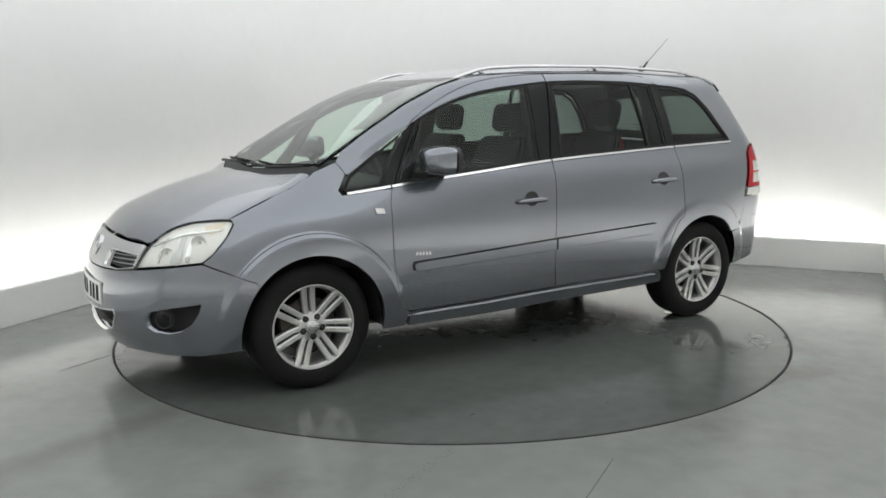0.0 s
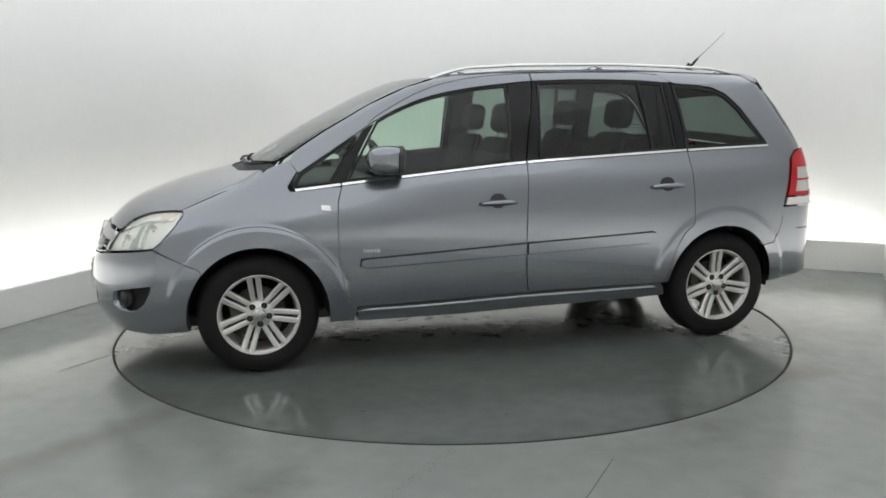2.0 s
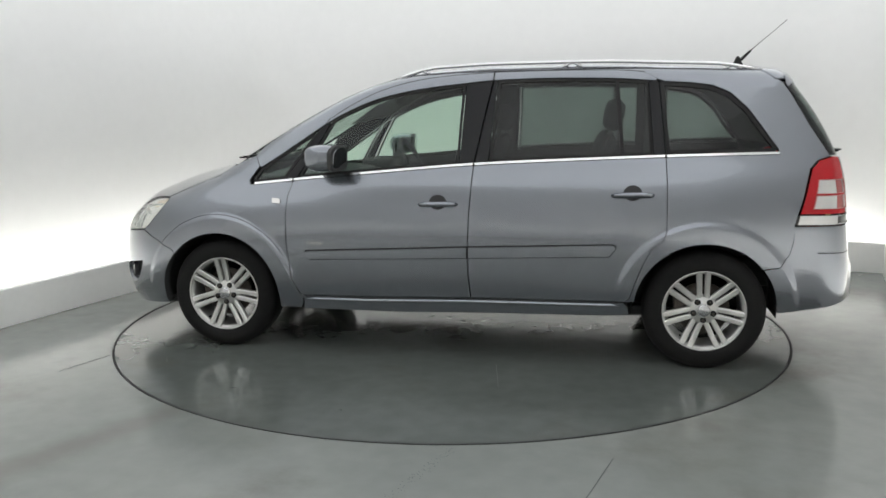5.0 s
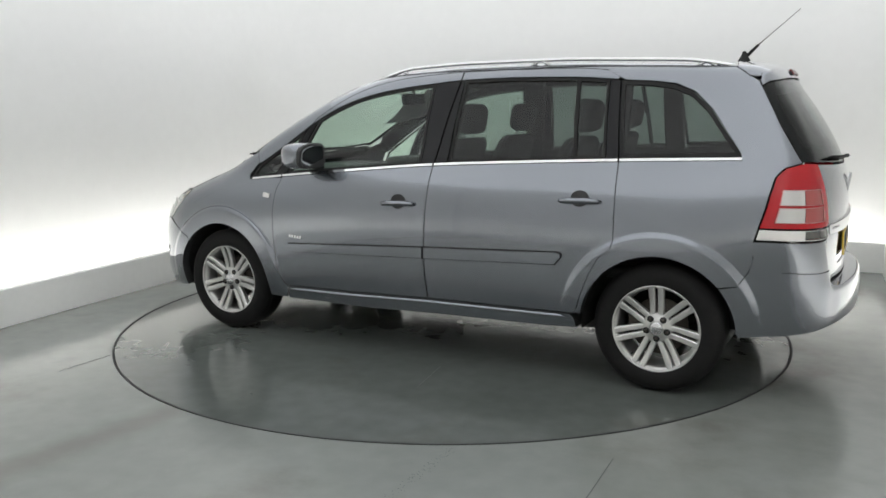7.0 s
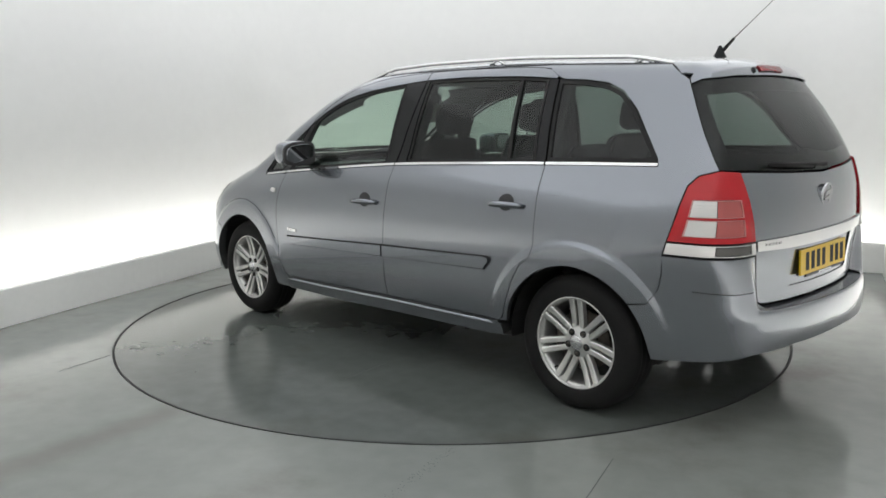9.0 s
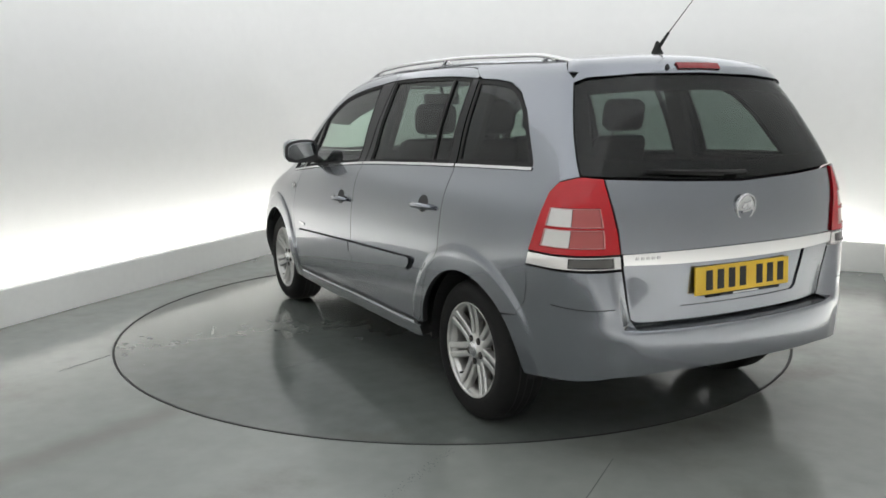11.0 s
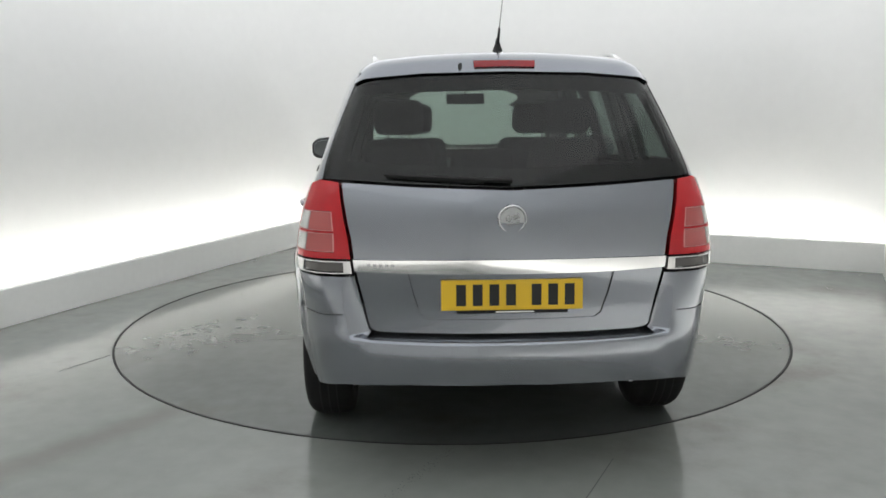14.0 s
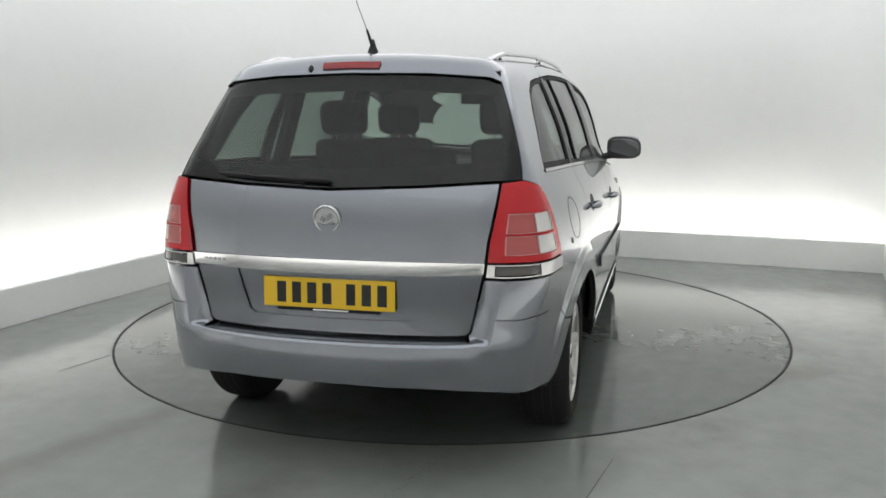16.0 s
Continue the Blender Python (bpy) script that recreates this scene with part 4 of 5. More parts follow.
# ---- wheels ----
def spoke_mesh(r0, r1, w0, w1, off, lean, ang):
    """One bar of a twin spoke, tapered and crowned, running from hub to rim in the wheel's plane."""
    verts, faces = [], []
    n = 7
    for i in range(n):
        u = i / (n - 1)
        r, w = r0 + (r1 - r0) * u, w0 + (w1 - w0) * u
        y = -0.012 + 0.022 * u - 0.006 * math.sin(math.pi * u)
        t = off * (0.86 + 0.14 * u) + lean * u
        for dx, dy in ((-w, -0.030), (-w, -0.004), (-w * 0.6, 0.0), (w * 0.6, 0.0), (w, -0.004), (w, -0.030)):
            px, pz = t + dx, r
            verts.append((px * math.cos(ang) + pz * math.sin(ang), y + dy, pz * math.cos(ang) - px * math.sin(ang)))
    for i in range(n - 1):
        for k in range(6):
            faces.append((i * 6 + k, i * 6 + (k + 1) % 6, (i + 1) * 6 + (k + 1) % 6, (i + 1) * 6 + k))
    faces += [tuple(range(6)), tuple(range((n - 1) * 6, n * 6))]
    bm = bmesh.new()
    bv = [bm.verts.new(v) for v in verts]
    for f in faces:
        bm.faces.new([bv[k] for k in f])
    return bm_mesh("spoke", bm, ALLOY)


def build_wheel():
    """A seven twin-spoke alloy wheel; its outer face looks along +y, hub face at y = 0."""
    w = new("wheel")
    tyre = part("tyre", lathe("tyre", [(0.212, 0.012), (0.222, 0.020), (0.240, 0.024), (0.262, 0.026), (0.284, 0.020), (0.300, 0.008), (0.311, -0.008), (0.316, -0.022), (0.318, -0.050), (0.318, -0.130), (0.314, -0.160), (0.296, -0.180), (0.25, -0.184), (0.21, -0.175)], TYRE, 72), w, "worn black tyre")
    for y in (-0.045, -0.080, -0.115):
        part("tread_groove", lathe("tread_groove", [(0.317, y - 0.004), (0.3183, y - 0.003), (0.3183, y + 0.003), (0.317, y + 0.004)], RUBBER, 72), tyre)
    part("rim", lathe("rim", [(0.205, 0.004), (0.207, 0.014), (0.2145, 0.016), (0.217, 0.012), (0.216, 0.004), (0.205, 0.000), (0.198, -0.004), (0.192, -0.03), (0.186, -0.10), (0.19, -0.16), (0.205, -0.17)], ALLOY, 72), w, "silver alloy rim")
    for i in range(7):
        a = 2 * math.pi * i / 7
        for s in (-1, 1):
            part("spoke", spoke_mesh(0.046, 0.208, 0.0132, 0.0152, 0.0205 * s, 0.0022 * s, a), w)
    hub = part("hub", lathe("hub", [(0.001, 0.002), (0.034, 0.002), (0.037, -0.003), (0.040, -0.009), (0.066, -0.010), (0.076, -0.016), (0.079, -0.05)], ALLOY, 40), w)
    part("hub_cap", lathe("hub_cap", [(0.001, 0.0085), (0.027, 0.0075), (0.033, 0.004), (0.034, 0.0)], BADGE, 32), hub)
    for i in range(5):
        a = 2 * math.pi * i / 5 + 0.6
        # raised dark disc stands in for the shade inside the bolt's recess
        well = part("bolt_well_shade", lathe("bolt_well_shade", [(0.001, -0.0060), (0.0155, -0.0060), (0.0165, -0.0085), (0.0165, -0.016)], SEAM_AND_SHADE, 18), hub, m=pose(0.0525 * math.sin(a), 0, 0.0525 * math.cos(a)))
        part("bolt", lathe("bolt", [(0.001, -0.0005), (0.0055, -0.0005), (0.0075, -0.003), (0.008, -0.010)], IRON, 6), well)
    part("brake_disc", lathe("brake_disc", [(0.06, -0.060), (0.140, -0.060), (0.140, -0.080), (0.06, -0.080)], IRON, 40), w)
    part("brake_drum", lathe("brake_drum", [(0.06, -0.05), (0.075, -0.052), (0.08, -0.08), (0.001, -0.09)], IRON, 32), w)
    part("caliper", box("caliper", (0.085, -0.10, -0.05), (0.150, -0.045, 0.07), IRON, 0.01), w)
    part("valve", lathe("valve", [(0.001, 0.0), (0.005, 0.0), (0.005, -0.02)], SEAM_AND_SHADE, 8), w, m=pose(0.12, 0.004, -0.135))
    return w


wheel = build_wheel()
wheel.parent = car
WHEEL_Y = {1: 0.812, -1: 0.812}
wheel.matrix_local = pose(HUB_X, WHEEL_Y[1], HUB_Z, 0, 6, 0)
for sx, sy, spin in ((-1, 1, 2), (1, -1, 30), (-1, -1, 11)):
    c = copy_thing(wheel, pose(sx * HUB_X, sy * WHEEL_Y[sx], HUB_Z, 0, spin, 0 if sy > 0 else 180))
    c.parent = car

# wheel housings and underside
for sx in (1, -1):
    for sy in (1, -1):
        verts, faces, n = [], [], 20
        for i in range(n + 1):
            a = radians(-6 + 192 * i / n)
            r = ARCH + 0.006
            for y in (0.83, 0.52):
                zz = HUB_Z + r * math.sin(a)
                verts.append((sx * HUB_X + r * math.cos(a), min(y, float(side(np.array([sx * HUB_X + r * math.cos(a)]), np.array([zz]))[0]) - 0.012 if y > 0.6 else y) * sy, zz))
        for i in range(n):
            faces.append((2 * i, 2 * i + 1, 2 * i + 3, 2 * i + 2))
        faces.append(tuple(2 * i + 1 for i in range(n + 1)))
        part("wheel_liner", mesh_of("wheel_liner", verts, faces, RUBBER, False), car)
part("underbody", box("underbody", (-1.66, -0.60, 0.215), (1.85, 0.60, 0.28), PLASTIC, 0.02), car)
part("floor_pan", box("floor_pan", (-0.95, -0.80, 0.265), (0.95, 0.80, 0.30), PLASTIC, 0.01), car)
part("air_dam", box("air_dam", (1.72, -0.58, 0.185), (1.95, 0.58, 0.24), PLASTIC, 0.02), car)
part("axle", tube("axle", [(-HUB_X, -0.66, 0.28), (-HUB_X, 0.66, 0.28)], 0.035, PLASTIC), car)
part("silencer", box("silencer", (-1.78, -0.45, 0.28), (-1.50, -0.10, 0.38), IRON, 0.05, 3), car)
for s in (1, -1):
    part("bumper_stay", box("bumper_stay", (-2.08, s * 0.50 - 0.06, 0.40), (-1.6, s * 0.50 + 0.06, 0.50), PLASTIC, 0.02), car)

# rear arch liner closes the body behind the wheels and below the bumpers
part("rear_valance", box("rear_valance", (-2.08, -0.55, 0.37), (-1.95, 0.55, 0.45), PLASTIC, 0.02), car)

# ---- cabin ----
tub = both("door_trim", DOOR_F[1:5] + [(0.868, 0.36), (-0.937, 0.37), (-1.0, 0.52), (-1.10, 0.70), (-1.6, 0.72), (-1.75, 0.80)] + belt_line(-1.70, 0.90, -0.004, 20), from_side, INNER, lift=-0.055, flange=0.0, step=0.07)
dash = bmesh.new()
prof = [(1.20, 0.60), (0.62, 0.60), (0.60, 0.74), (0.55, 0.86), (0.60, 0.955), (0.72, 1.000), (0.95, 1.005), (1.20, 1.00)]
ys = (-0.70, -0.45, -0.2, 0.0, 0.2, 0.45, 0.70)
rows = [[dash.verts.new((x - 0.10 * abs(y) * (1 if x < 0.9 else 0) * -0.3, y, z - 0.03 * (abs(y) / 0.7) ** 2)) for x, z in prof] for y in ys]
for r0, r1 in zip(rows, rows[1:]):
    for i in range(len(prof)):
        j = (i + 1) % len(prof)
        dash.faces.new((r0[i], r0[j], r1[j], r1[i]))
dash.faces.new(rows[0])
dash.faces.new(rows[-1][::-1])
dashboard = part("dashboard", bm_mesh("dashboard", dash, INNER, True), car)
part("binnacle", box("binnacle", (0.58, -0.52, 0.97), (0.80, -0.20, 1.04), INNER, 0.03, 4), dashboard)
wheel_rim = bmesh.new()
for i in range(32):
    a = 2 * math.pi * i / 32
    for k in range(8):
        b = 2 * math.pi * k / 8
        wheel_rim.verts.new(((0.175 + 0.016 * math.cos(b)) * math.cos(a), (0.175 + 0.016 * math.cos(b)) * math.sin(a), 0.016 * math.sin(b)))
wheel_rim.verts.ensure_lookup_table()
for i in range(32):
    for k in range(8):
        i2, k2 = (i + 1) % 32, (k + 1) % 8
        wheel_rim.faces.new([wheel_rim.verts[q] for q in (i * 8 + k, i2 * 8 + k, i2 * 8 + k2, i * 8 + k2)])
steer = part("steering_wheel", bm_mesh("steering_wheel", wheel_rim, INNER, True), car, "black steering wheel", pose(0.47, -0.36, 1.005, 0, -62, 0))
part("hub", lathe("hub", [(0.001, 0.02), (0.05, 0.016), (0.065, 0.0), (0.05, -0.03)], INNER, 24, "z"), steer)
for a in (0, 90, 180):
    part("spoke", box("spoke", (0.04, -0.018, -0.006), (0.17, 0.018, 0.008), BADGE if a == 90 else INNER, 0.004), steer, m=pose(0, 0, 0, 0, 0, a + 90))
part("interior_mirror", box("interior_mirror", (0.435, -0.125, 1.395), (0.475, 0.125, 1.465), INNER, 0.012, 3), car)
part("mirror_stalk", tube("mirror_stalk", [(0.44, 0.0, 1.45), (0.47, 0.0, 1.508)], 0.010, INNER), car)
for s in (1, -1):
    part("sun_visor", box("sun_visor", (0.20, s * 0.33 - 0.15, 1.490), (0.36, s * 0.33 + 0.15, 1.503), HEADLINER, 0.006), car)


def build_seat(w, head=True):
    """A seat with its base at the origin, facing +x."""
    seat = new("seat")
    part("cushion", box("cushion", (-0.26, -w, 0.18), (0.26, w, 0.36), FABRIC, 0.06, 4), seat)
    bm = bmesh.new()
    bmesh.ops.create_cube(bm, size=1.0)
    for v in bm.verts:
        up = v.co.z > 0
        v.co = (v.co.x * (0.11 if up else 0.17), v.co.y * 2 * w * (0.80 if up else 1.0), 0.30 if not up else 0.90)
    bmesh.ops.subdivide_edges(bm, edges=bm.edges[:], cuts=2, use_grid_fill=True)
    bmesh.ops.bevel(bm, geom=[e for e in bm.edges if e.calc_face_angle(0) > 0.8], offset=0.045, segments=4, affect="EDGES", profile=0.5)
    for v in bm.verts:
        v.co.x += -0.20 - 0.36 * (v.co.z - 0.30)
    part("backrest", bm_mesh("backrest", bm, FABRIC, True), seat)
    if head:
        rest = part("headrest", box("headrest", (-0.060, -0.125, 0.0), (0.050, 0.125, 0.175), FABRIC, 0.05, 5), seat, m=pose(-0.425, 0, 0.925, 0, -10, 0))
        for s in (1, -1):
            part("post", tube("post", [(0, 0.055 * s, -0.06), (0, 0.055 * s, 0.03)], 0.006, CHROME), rest)
    part("seat_base", box("seat_base", (-0.20, -w + 0.05, 0.0), (0.20, w - 0.05, 0.20), INNER, 0.02), seat)
    seat.parent = car
    return seat


front_seat = build_seat(0.25)
front_seat.matrix_local = pose(0.30, 0.36, 0.30)
copy_thing(front_seat, pose(0.28, -0.36, 0.30)).parent = car
mid_seat = build_seat(0.215)
mid_seat.matrix_local = pose(-0.42, 0.42, 0.32)
copy_thing(mid_seat, pose(-0.42, -0.42, 0.32)).parent = car
centre_seat = build_seat(0.195, False)
centre_seat.matrix_local = pose(-0.42, 0.0, 0.27)
part("load_floor", box("load_floor", (-2.0, -0.62, 0.50), (-0.85, 0.62, 0.56), INNER, 0.02), car)
part("load_cover", box("load_cover", (-1.60, -0.60, 0.56), (-1.05, 0.60, 0.84), FABRIC, 0.05, 3), car, "folded third seat row under dark cover")
part("centre_console", box("centre_console", (0.05, -0.10, 0.30), (0.65, 0.10, 0.66), INNER, 0.03, 3), car)
for s in (1, -1):
    part("pillar_inner", box("pillar_inner", (-0.055, -0.02, 0.0), (0.055, 0.02, 0.50), INNER, 0.01), car, m=pose(-0.12, s * 0.70, 1.05, 16 * s, 0, 0) @ pose(0, 0, 0, 0, -6, 0))
    part("seat_belt", box("seat_belt", (-0.022, -0.002, 0.0), (0.022, 0.002, 0.42), PLASTIC, 0.001), car, m=pose(-0.10, s * 0.655, 1.08, 14 * s, 0, 0))
    part("pillar_inner", box("pillar_inner", (-0.06, -0.02, 0.0), (0.06, 0.02, 0.46), INNER, 0.01), car, m=pose(-1.08, s * 0.69, 1.10, 18 * s, 0, 0))

# ---- small parts outside ----
# door mirrors
def mirror_shell():
    """A rounded housing, cut flat at the back."""
    verts, faces, nu, nv = [], [], 28, 14
    def sgn(v, e):
        return math.copysign(abs(v) ** e, v)
    for j in range(nv + 1):
        b = -math.pi / 2 + math.pi * j / nv
        for i in range(nu):
            a = 2 * math.pi * i / nu
            x, y, z = sgn(math.cos(b), 0.55) * sgn(math.cos(a), 0.6), sgn(math.cos(b), 0.55) * sgn(math.sin(a), 0.6), sgn(math.sin(b), 0.55)
            taper = 1.0 - 0.16 * max(x, 0.0)
            verts.append((max(x * 0.098, -0.088), y * 0.106 * taper, z * 0.074 * taper))
    for j in range(nv):
        for i in range(nu):
            faces.append((j * nu + i, j * nu + (i + 1) % nu, (j + 1) * nu + (i + 1) % nu, (j + 1) * nu + i))
    return mesh_of("door_mirror", verts, faces, PAINT, True)


def round_slab(name, x0, x1, hw, hh, out, mat):
    """A plate of soft, lopsided outline across the car: full on one side, pulled in towards the tip."""
    line = []
    for i in range(40):
        a = 2 * math.pi * i / 40
        c, q = math.cos(a), math.sin(a)
        y, z = math.copysign(abs(c) ** 0.5, c) * hw, math.copysign(abs(q) ** 0.5, q) * hh
        tip = max(y * out / hw, 0.0)
        line.append((y, z * (1 - 0.20 * tip * tip) - 0.006 * tip))
    rows_ = [(x0, 0.90), (x0, 0.96), (x0 + 0.003, 1.0), (x1, 1.0)]
    verts = [(x, y * k, z * k) for x, k in rows_ for y, z in line]
    faces = [(r * 40 + i, r * 40 + (i + 1) % 40, (r + 1) * 40 + (i + 1) % 40, (r + 1) * 40 + i) for r in range(3) for i in range(40)]
    return mesh_of(name, verts, faces + [tuple(range(40)), tuple(range(120, 160))], mat, False)


for s in (1, -1):
    mir = part("door_mirror", mirror_shell(), car, "silver-blue door mirror with black foot", pose(0.680, s * 0.912, 1.112, 0, 0, -8 * s))
    part("mirror_frame", round_slab("mirror_frame", -0.094, -0.070, 0.104, 0.071, s, PLASTIC), mir)
    part("mirror_pane", round_slab("mirror_pane", -0.002, 0.002, 0.090, 0.057, s, DIMMED_MIRROR), mir, m=pose(-0.0960, 0, 0, 0, -5.0, 1.5 * s))
    part("mirror_arm", tube("mirror_arm", [(0.0, -0.04 * s, -0.045), (0.015, -0.12 * s, -0.062), (0.03, -0.178 * s, -0.070)], [0.030, 0.030, 0.036], PLASTIC, 10, 0.75), mir)

# door handles
for k, (x, z) in enumerate(((0.058, 0.866), (-0.968, 0.926))):
    for j, s in enumerate((1, -1)):
        par = (door_f, door_r)[k][j]
        y = float(side(np.array([x]), np.array([z]))[0])
        cup = [(x + 0.047 * math.cos(a), z + 0.008 + 0.040 * math.sin(a)) for a in np.linspace(0, 2 * math.pi, 20, endpoint=False)]
        handle = part("door_handle", tube("door_handle", [(x + 0.105, s * (y + 0.004), z - 0.006), (x + 0.085, s * (y + 0.020), z - 0.004), (x + 0.04, s * (y + 0.032), z), (x - 0.04, s * (y + 0.034), z + 0.002), (x - 0.085, s * (y + 0.022), z), (x - 0.105, s * (y + 0.004), z - 0.002)], [0.008, 0.013, 0.015, 0.015, 0.013, 0.008], PAINT, 10, 1.0), par, "silver-blue door handle")
        # the cup is a flat dark disc on the door skin, not hollowed
        part("handle_cup", patch("handle_cup", cup, from_side, PLASTIC, lift=0.0015, gap=0.0, flange=0.004, flip=s < 0), handle)

# pressed line above the front wheel arch, its shade drawn as a dark band
both("arch_crease_shade", circle(HUB_X, HUB_Z, 0.4735, 40, 148, 30) + circle(HUB_X, HUB_Z, 0.4705, 148, 40, 30), from_side, SEAM_AND_SHADE, lift=0.0006, gap=0.0, flange=0.0, edge=0.03)

# repeaters, model badges, fuel flap
both("indicator_repeater", [(1.016, 0.884), (0.968, 0.880), (0.964, 0.853), (1.012, 0.857)], from_side, CLEAR, lift=0.008, gap=0.0, flange=0.01, label="clear side indicator")
for i in range(5):
    x = 0.805 - i * 0.019
    both("badge_bar", [(x, 0.646 - i * 0.001), (x - 0.014, 0.645 - i * 0.001), (x - 0.012, 0.628 - i * 0.001), (x + 0.002, 0.629 - i * 0.001)], from_side, CHROME, door_f, lift=0.004, gap=0.0, flange=0.004)
flap = circle(-1.50, 0.93, 0.085, 0, 360, 28)[:-1]
part("fuel_flap", patch("fuel_flap", flap, from_side, SEAM_AND_SHADE, holes=[circle(-1.50, 0.93, 0.082, 0, 360, 28)[:-1]], gap=0.0, lift=0.0008, flange=0.004, flip=True), car)
part("flap_lock", patch("flap_lock", circle(-1.60, 0.85, 0.012, 0, 360, 12)[:-1], from_side, SEAM_AND_SHADE, gap=0.0, lift=0.002, flange=0.004, flip=True), car)

# roof rails
for s in (1, -1):
    pts, n = [], 26
    for i in range(n + 1):
        x = 0.36 - 1.99 * i / n
        y = float(np.interp(x, [-1.63, -1.4, -1.0, -0.5, 0.0, 0.3, 0.46], [0.500, 0.515, 0.535, 0.548, 0.552, 0.550, 0.548]))
        z = float(from_top([(x, y)])[0][2])
        u = i / n
        pts.append((x, s * y, z + 0.026 * min(1.0, math.sin(math.pi * min(max(u, 0.0), 1.0)) * 3.2) - 0.004))
    rail = part("roof_rail", tube("roof_rail", pts, 0.0115, CHROME, 10, 0.85), car, "bright silver roof rail")
    for u in (2, 13, 24):
        p = pts[u]
        zz = float(from_top([(p[0], abs(p[1]))])[0][2])
        part("rail_foot", tube("rail_foot", [(p[0] + 0.05, p[1], zz - 0.004), (p[0], p[1], p[2]), (p[0] - 0.05, p[1], zz - 0.004)], 0.008, CHROME, 8), rail)

# aerial, brake lamp, washer
zz = float(from_top([(-1.57, 0.0)])[0][2])
aerial = part("aerial", lathe("aerial", [(0.001, 0.055), (0.008, 0.05), (0.014, 0.03), (0.024, 0.008), (0.034, -0.01)], RUBBER, 16, "z"), car, "black roof aerial", pose(-1.575, 0, zz + 0.004) @ Matrix.Diagonal((1.25, 0.75, 1, 1)))
part("aerial_base", tube("aerial_base", [(-0.012, 0, 0.03), (-0.055, 0, 0.085)], [0.0085, 0.006], RUBBER), aerial)
part("aerial_rod", tube("aerial_rod", [(-0.055, 0, 0.085), (-0.13, 0, 0.168), (-0.210, 0, 0.256)], [0.0022, 0.0018, 0.0014], IRON, 6), aerial)
both("brake_lamp", [(0.0, 1.5585), (0.205, 1.5565), (0.195, 1.5315), (0.0, 1.5335)], from_rear, BRAKE_RED, spoiler, lift=0.013, gap=0.0, flange=0.02, label="high-level red brake lamp")
part("washer_jet", patch("washer_jet", circle(0.285, 1.537, 0.012, 0, 360, 10)[:-1], from_rear, SEAM_AND_SHADE, lift=0.013, gap=0.0, flange=0.01), spoiler)

# rear wiper, badge and number plates
def crest(par):
    """The raised plain figure inside a badge ring."""
    for x, z, w, h, a in ((-0.012, 0.012, 0.013, 0.022, 25), (0.012, 0.006, 0.010, 0.026, -30), (0.0, -0.016, 0.020, 0.010, 8), (-0.020, -0.012, 0.008, 0.014, 40)):
        part("badge_shape", box("badge_shape", (-w, 0.0, -h / 2), (w, 0.005, h / 2), BADGE, 0.003), par, m=pose(x, 0.005, z, 0, a, 0))



wip = from_rear([(0.0, 1.120), (0.15, 1.124), (0.35, 1.132), (0.52, 1.141)], 0.028)
part("rear_wiper", tube("rear_wiper", wip, [0.013, 0.010, 0.007, 0.005], RUBBER, 8, 0.8), tailgate, "black rear wiper arm")
wb = from_rear([(0.12, 1.112), (0.30, 1.122), (0.52, 1.134)], 0.010)
part("wiper_blade", tube("wiper_blade", wb, 0.007, RUBBER, 6), tailgate)
bc = from_rear([(0.0, 0.981)], 0.0)[0]
badge = part("badge", lathe("badge", [(0.043, 0.004), (0.047, 0.010), (0.052, 0.010), (0.055, 0.004), (0.055, -0.004)], BADGE, 40), car, "round chrome badge ring", pose(bc[0], 0, bc[2], 0, 0, 90) @ pose(0, 0, 0, -8, 0, 0))
part("badge_disc", lathe("badge_disc", [(0.001, 0.004), (0.044, 0.003)], SATIN, 32), badge)
crest(badge)
fc = from_front([(0.0, 0.690)], 0.0)[0]
fbadge = part("badge", lathe("badge", [(0.043, 0.004), (0.047, 0.012), (0.052, 0.012), (0.055, 0.004), (0.055, -0.012)], BADGE, 40), grille, "round chrome badge ring", pose(fc[0] + 0.006, 0, fc[2], 0, 0, -90) @ pose(0, 0, 0, 18, 0, 0))
part("badge_disc", lathe("badge_disc", [(0.001, 0.006), (0.044, 0.005)], SATIN, 32), fbadge)
crest(fbadge)
for i in range(5):
    u = 0.565 - i * 0.022
    part("badge_bar", patch("badge_bar", [(u, 0.818), (u - 0.013, 0.818), (u - 0.013, 0.808), (u, 0.808)], from_rear, BADGE, lift=0.014, gap=0.0, flange=0.004), tailgate)


def number_plate(mat, m, par, label, bow=0.0):
    """A plate whose characters are plain dark bars, in two groups; bow bends its ends back."""
    xs_, verts, faces = np.linspace(-0.26, 0.26, 15), [], []
    for x in xs_:
        y = -bow * x * x
        verts += [(x, y - 0.004, -0.0555), (x, y + 0.004, -0.0555), (x, y + 0.004, 0.0555), (x, y - 0.004, 0.0555)]
    for i in range(14):
        faces += [(4 * i + k, 4 * i + (k + 1) % 4, 4 * i + 4 + (k + 1) % 4, 4 * i + 4 + k) for k in range(4)]
    plate = part("number_plate", mesh_of("number_plate", verts, faces + [(0, 1, 2, 3), (59, 58, 57, 56)], mat), par, label, m)
    x = -0.2115
    for k in range(7):
        part("plate_bar", box("plate_bar", (-0.018, 0.0035, -0.0395), (0.018, 0.0052, 0.0395), SEAM_AND_SHADE, 0.0), plate, m=pose(x, -bow * x * x, 0, 0, 0, -math.degrees(math.atan(2 * bow * x))))
        x += 0.061 + (0.033 if k == 2 else 0.0)
    return plate


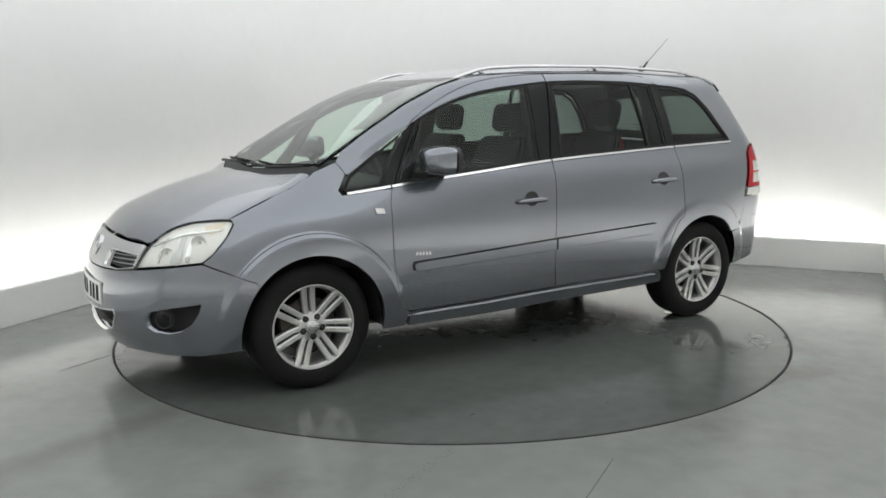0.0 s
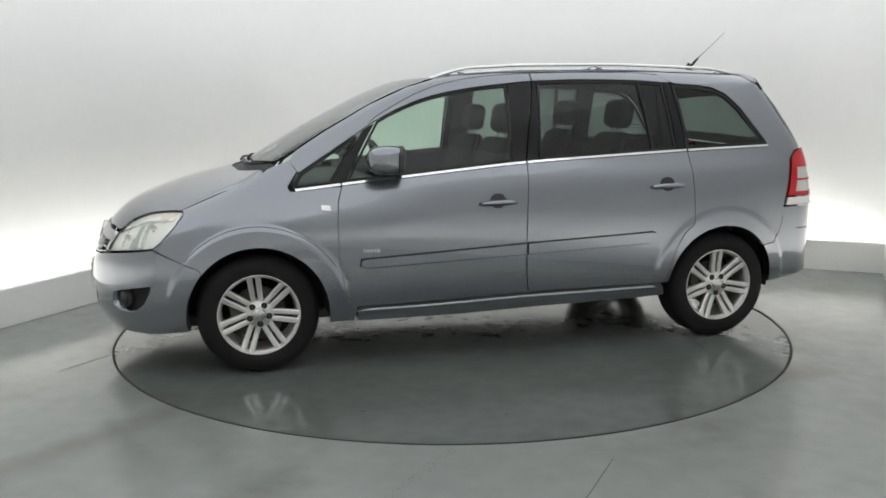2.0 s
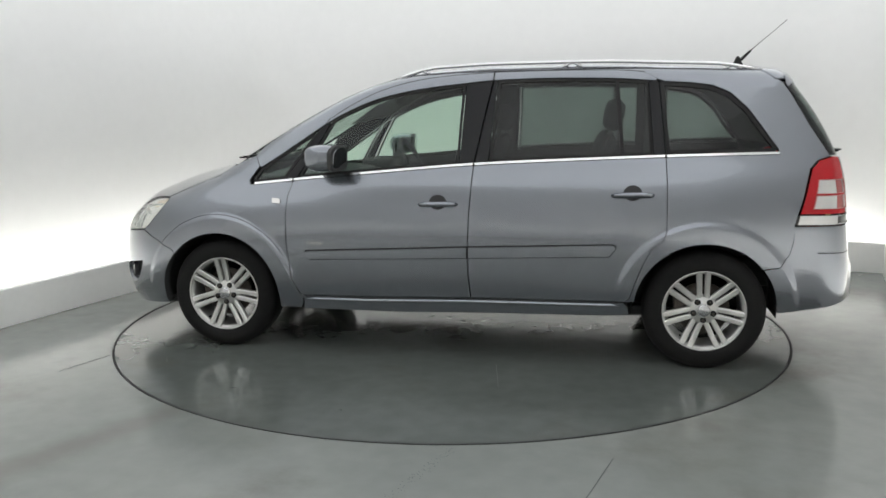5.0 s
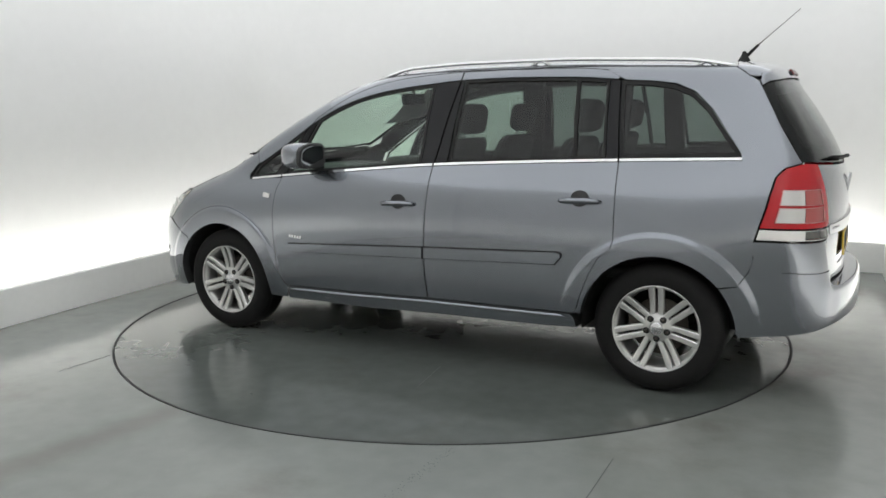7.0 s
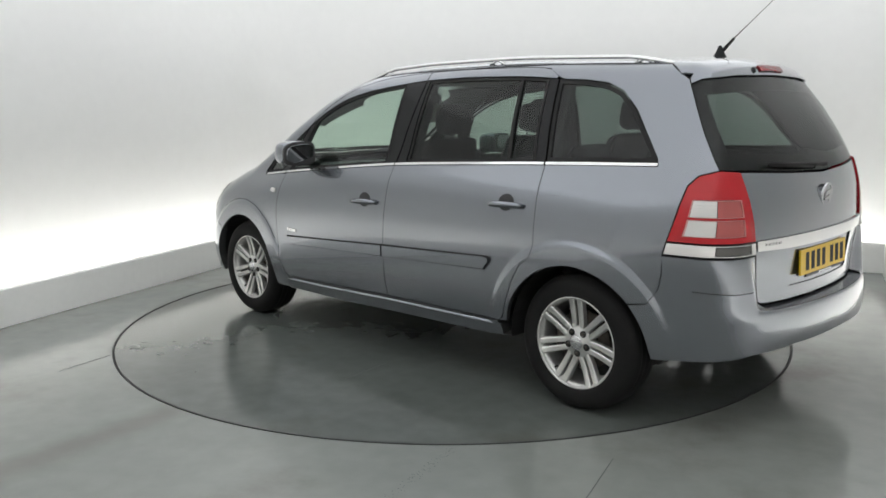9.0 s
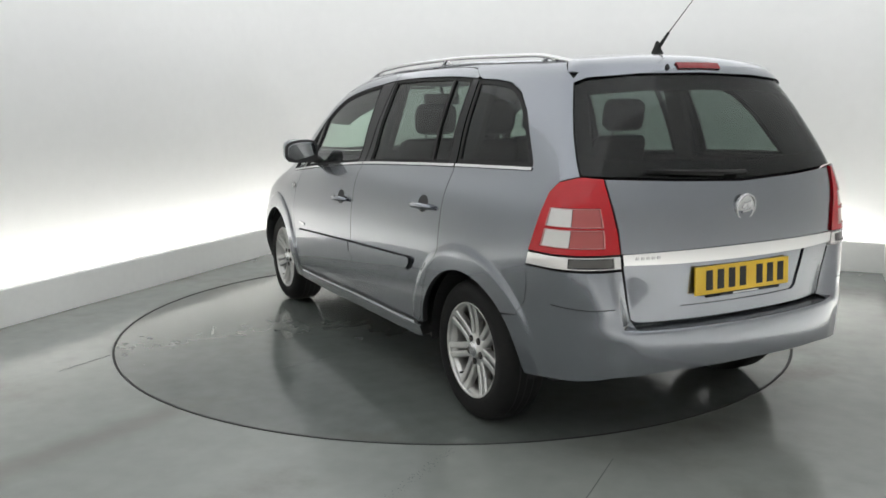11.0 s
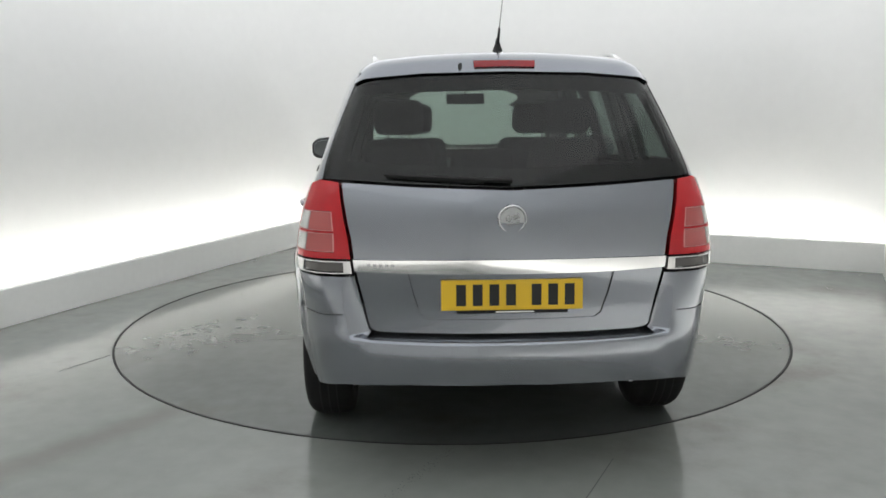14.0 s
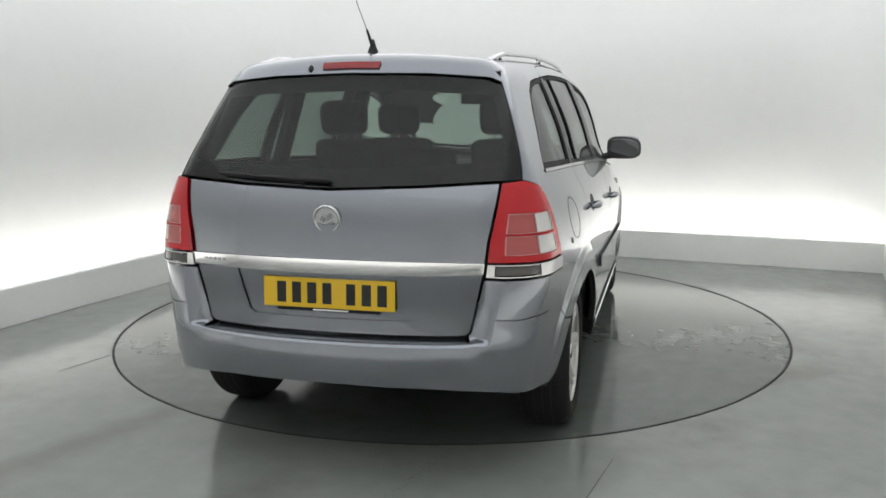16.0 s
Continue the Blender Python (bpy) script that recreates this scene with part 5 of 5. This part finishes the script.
pr = from_rear([(0.0, 0.703)], -0.007)[0]
rp_ = number_plate(YELLOW, pose(pr[0] - 0.007, 0, 0.703, 0, 0, 90) @ pose(0, 0, 0, 3, 0, 0), tailgate, "yellow rear number plate with dark bars")
part("plate_holder", box("plate_holder", (-0.205, -0.004, -0.068), (0.205, 0.006, -0.056), BLACK_GLOSS, 0.001), rp_)
part("holder_mark", box("holder_mark", (-0.08, 0.006, -0.065), (0.06, 0.0075, -0.060), WHITE_PLATE), rp_)
pf = from_front([(0.0, 0.482)], 0.0)[0]
number_plate(WHITE_PLATE, pose(pf[0] + 0.004, 0, 0.482, 0, 0, -90) @ pose(0, 0, 0, 2, 0, 0), bumper_f, "white front number plate with dark bars", 0.33)

# windscreen wipers
for y0, y1, lift in ((0.05, 0.62, 0.02), (-0.60, 0.02, 0.02)):
    w3 = from_top([(1.385 if y0 > 0 else 1.35, y0), (1.38, (y0 + y1) / 2), (1.30 if y0 > 0 else 1.40, y1)], lift)
    part("windscreen_wiper", tube("windscreen_wiper", w3, [0.010, 0.008, 0.006], PLASTIC, 8, 0.8), car, "black windscreen wiper")
    b3 = from_top([(1.345 if y0 > 0 else 1.31, y0 + 0.03), (1.34, (y0 + y1) / 2), (1.265 if y0 > 0 else 1.36, y1 + 0.02)], 0.008)
    part("wiper_blade", tube("wiper_blade", b3, 0.006, RUBBER, 6), car)

# ---- turntable and the floor's marks ----
FADED = material("faded_joint", (0.055, 0.06, 0.057), 0.6)
SCRAPE = vary(material("dark_scrape"), 30, (0.018, 0.02, 0.019), (0.05, 0.053, 0.05), 0.6, 0.8)
SCRAPE.node_tree.nodes["Principled BSDF"].inputs["Specular IOR Level"].default_value = 0.0
turntable = new("turntable", lathe("turntable", [(0.001, 0), (0.6, 0), (1.4, 0), (RING - 0.005, 0), (RING - 0.005, -0.05)], SHADED_DISC, 180, "z", False))
tagged(turntable, "round grey painted turntable set flush in the floor, darkened for the car's shade", "turntable")
part("disc_joint", box("disc_joint", (0, -0.0015, 0.0004), (0.36, 0.0015, 0.0012), FADED), turntable, "faint joint line in the disc", pose(-0.425, 0.95, 0, 0, 0, 99))


def scrape(x, y, length, width, angle):
    """A ragged flake of worn paint lying on the disc."""
    top_edge, low_edge, n = [], [], 7
    for i in range(n):
        u = i / (n - 1)
        body_w = width * (0.25 + math.sin(math.pi * u) * random.uniform(0.5, 1.1))
        bend = 0.12 * length * math.sin(2.4 * u)
        top_edge.append((length * u, bend + body_w / 2, 0.0009))
        low_edge.append((length * u, bend - body_w / 2, 0.0009))
    me = mesh_of("scuff", top_edge + low_edge, [(i, n + i, n + i + 1, i + 1) for i in range(n - 1)], SCRAPE)
    part("scuff", me, turntable, m=pose(x, y, 0, 0, 0, angle))


random.seed(9)
for i in range(8):
    scrape(0.02 + 0.045 * i + random.uniform(-0.02, 0.02), 0.455 + random.uniform(-0.05, 0.05), random.uniform(0.02, 0.06), random.uniform(0.003, 0.007), random.uniform(-25, 25))
for i in range(5):
    a, r = random.uniform(0, 2 * math.pi), random.uniform(0.7, 1.8)
    scrape(r * math.cos(a), r * math.sin(a), random.uniform(0.012, 0.035), random.uniform(0.004, 0.008), random.uniform(0, 180))
rim_seam = new("floor_trim", lathe("floor_trim", [(RING - 0.004, -0.002), (RING - 0.004, 0.0025), (RING + 0.009, 0.0025), (RING + 0.009, -0.002)], SEAM_AND_SHADE, 240, "z"))
rim_seam.location = room(C_A, C_B)
tagged(rim_seam, "dark gap strip round the turntable", "seam", kind="structure")


def floor_strip(p, q, w, name="floor_joint"):
    d = Vector((q[0] - p[0], q[1] - p[1], 0))
    ob = new(name, box(name, (0, -w / 2, 0.0004), (d.length, w / 2, 0.0014), FADED))
    ob.matrix_world = pose(p[0], p[1], 0, 0, 0, math.degrees(math.atan2(d.y, d.x)))
    return tagged(ob, "thin dark joint in the floor", "joint", kind="structure")


floor_strip((-2.11, -0.93), (-1.945, -0.64), 0.003)
floor_strip((0.477, -2.438), (0.643, -2.09), 0.004)
floor_strip((2.122, 0.954), (2.448, 1.647), 0.003)
random.seed(4)
bm = bmesh.new()
for i in range(46):
    u = i / 45
    for v in (-0.018, 0.0, 0.02):
        if random.random() < 0.6:
            x, y = 0.004 - 0.245 * u + random.uniform(-0.008, 0.008) + v, -1.985 - 0.447 * u + random.uniform(-0.008, 0.008)
            r = random.uniform(0.0015, 0.0035)
            ring = [bm.verts.new((x + r * math.cos(k), y + r * 0.8 * math.sin(k), 0.0008)) for k in (0, 1.2, 2.4, 3.7, 5.0)]
            bm.faces.new(ring)
ob = new("floor_specks", bm_mesh("floor_specks", bm, PLASTIC))
tagged(ob, "row of dark specks on the floor", "marks", kind="stuff")
chock = new("floor_box", box("floor_box", (0, 0, 0), (0.39, 0.60, 0.112), DARK_STEEL, 0.006))
chock.matrix_world = pose(-1.40, 2.10, 0, 0, 0, -60.8)
tagged(chock, "low dark grey steel box on the floor behind the turntable", "box")


# ---- what moves: the turntable turns the car ----
OX, OY = -0.13071, -0.12001
T0, T1, T2 = 211.3401, -8.31431, -0.011522


def turn(t):
    return T0 + T1 * t + T2 * t * t


def motions():
    rows_car, rows_disc = [], []
    for i in range(33):
        t = i * 0.5
        a = radians(turn(t))
        x, y = math.cos(a) * OX - math.sin(a) * OY, math.sin(a) * OX + math.cos(a) * OY
        rows_car.append((t, pose(x, y, 0.006, 0, 0, turn(t))))
        rows_disc.append((t, pose(*room(C_A, C_B), 0, 0, turn(t))))
    walk(car, rows_car)
    walk(turntable, rows_disc)


motions()
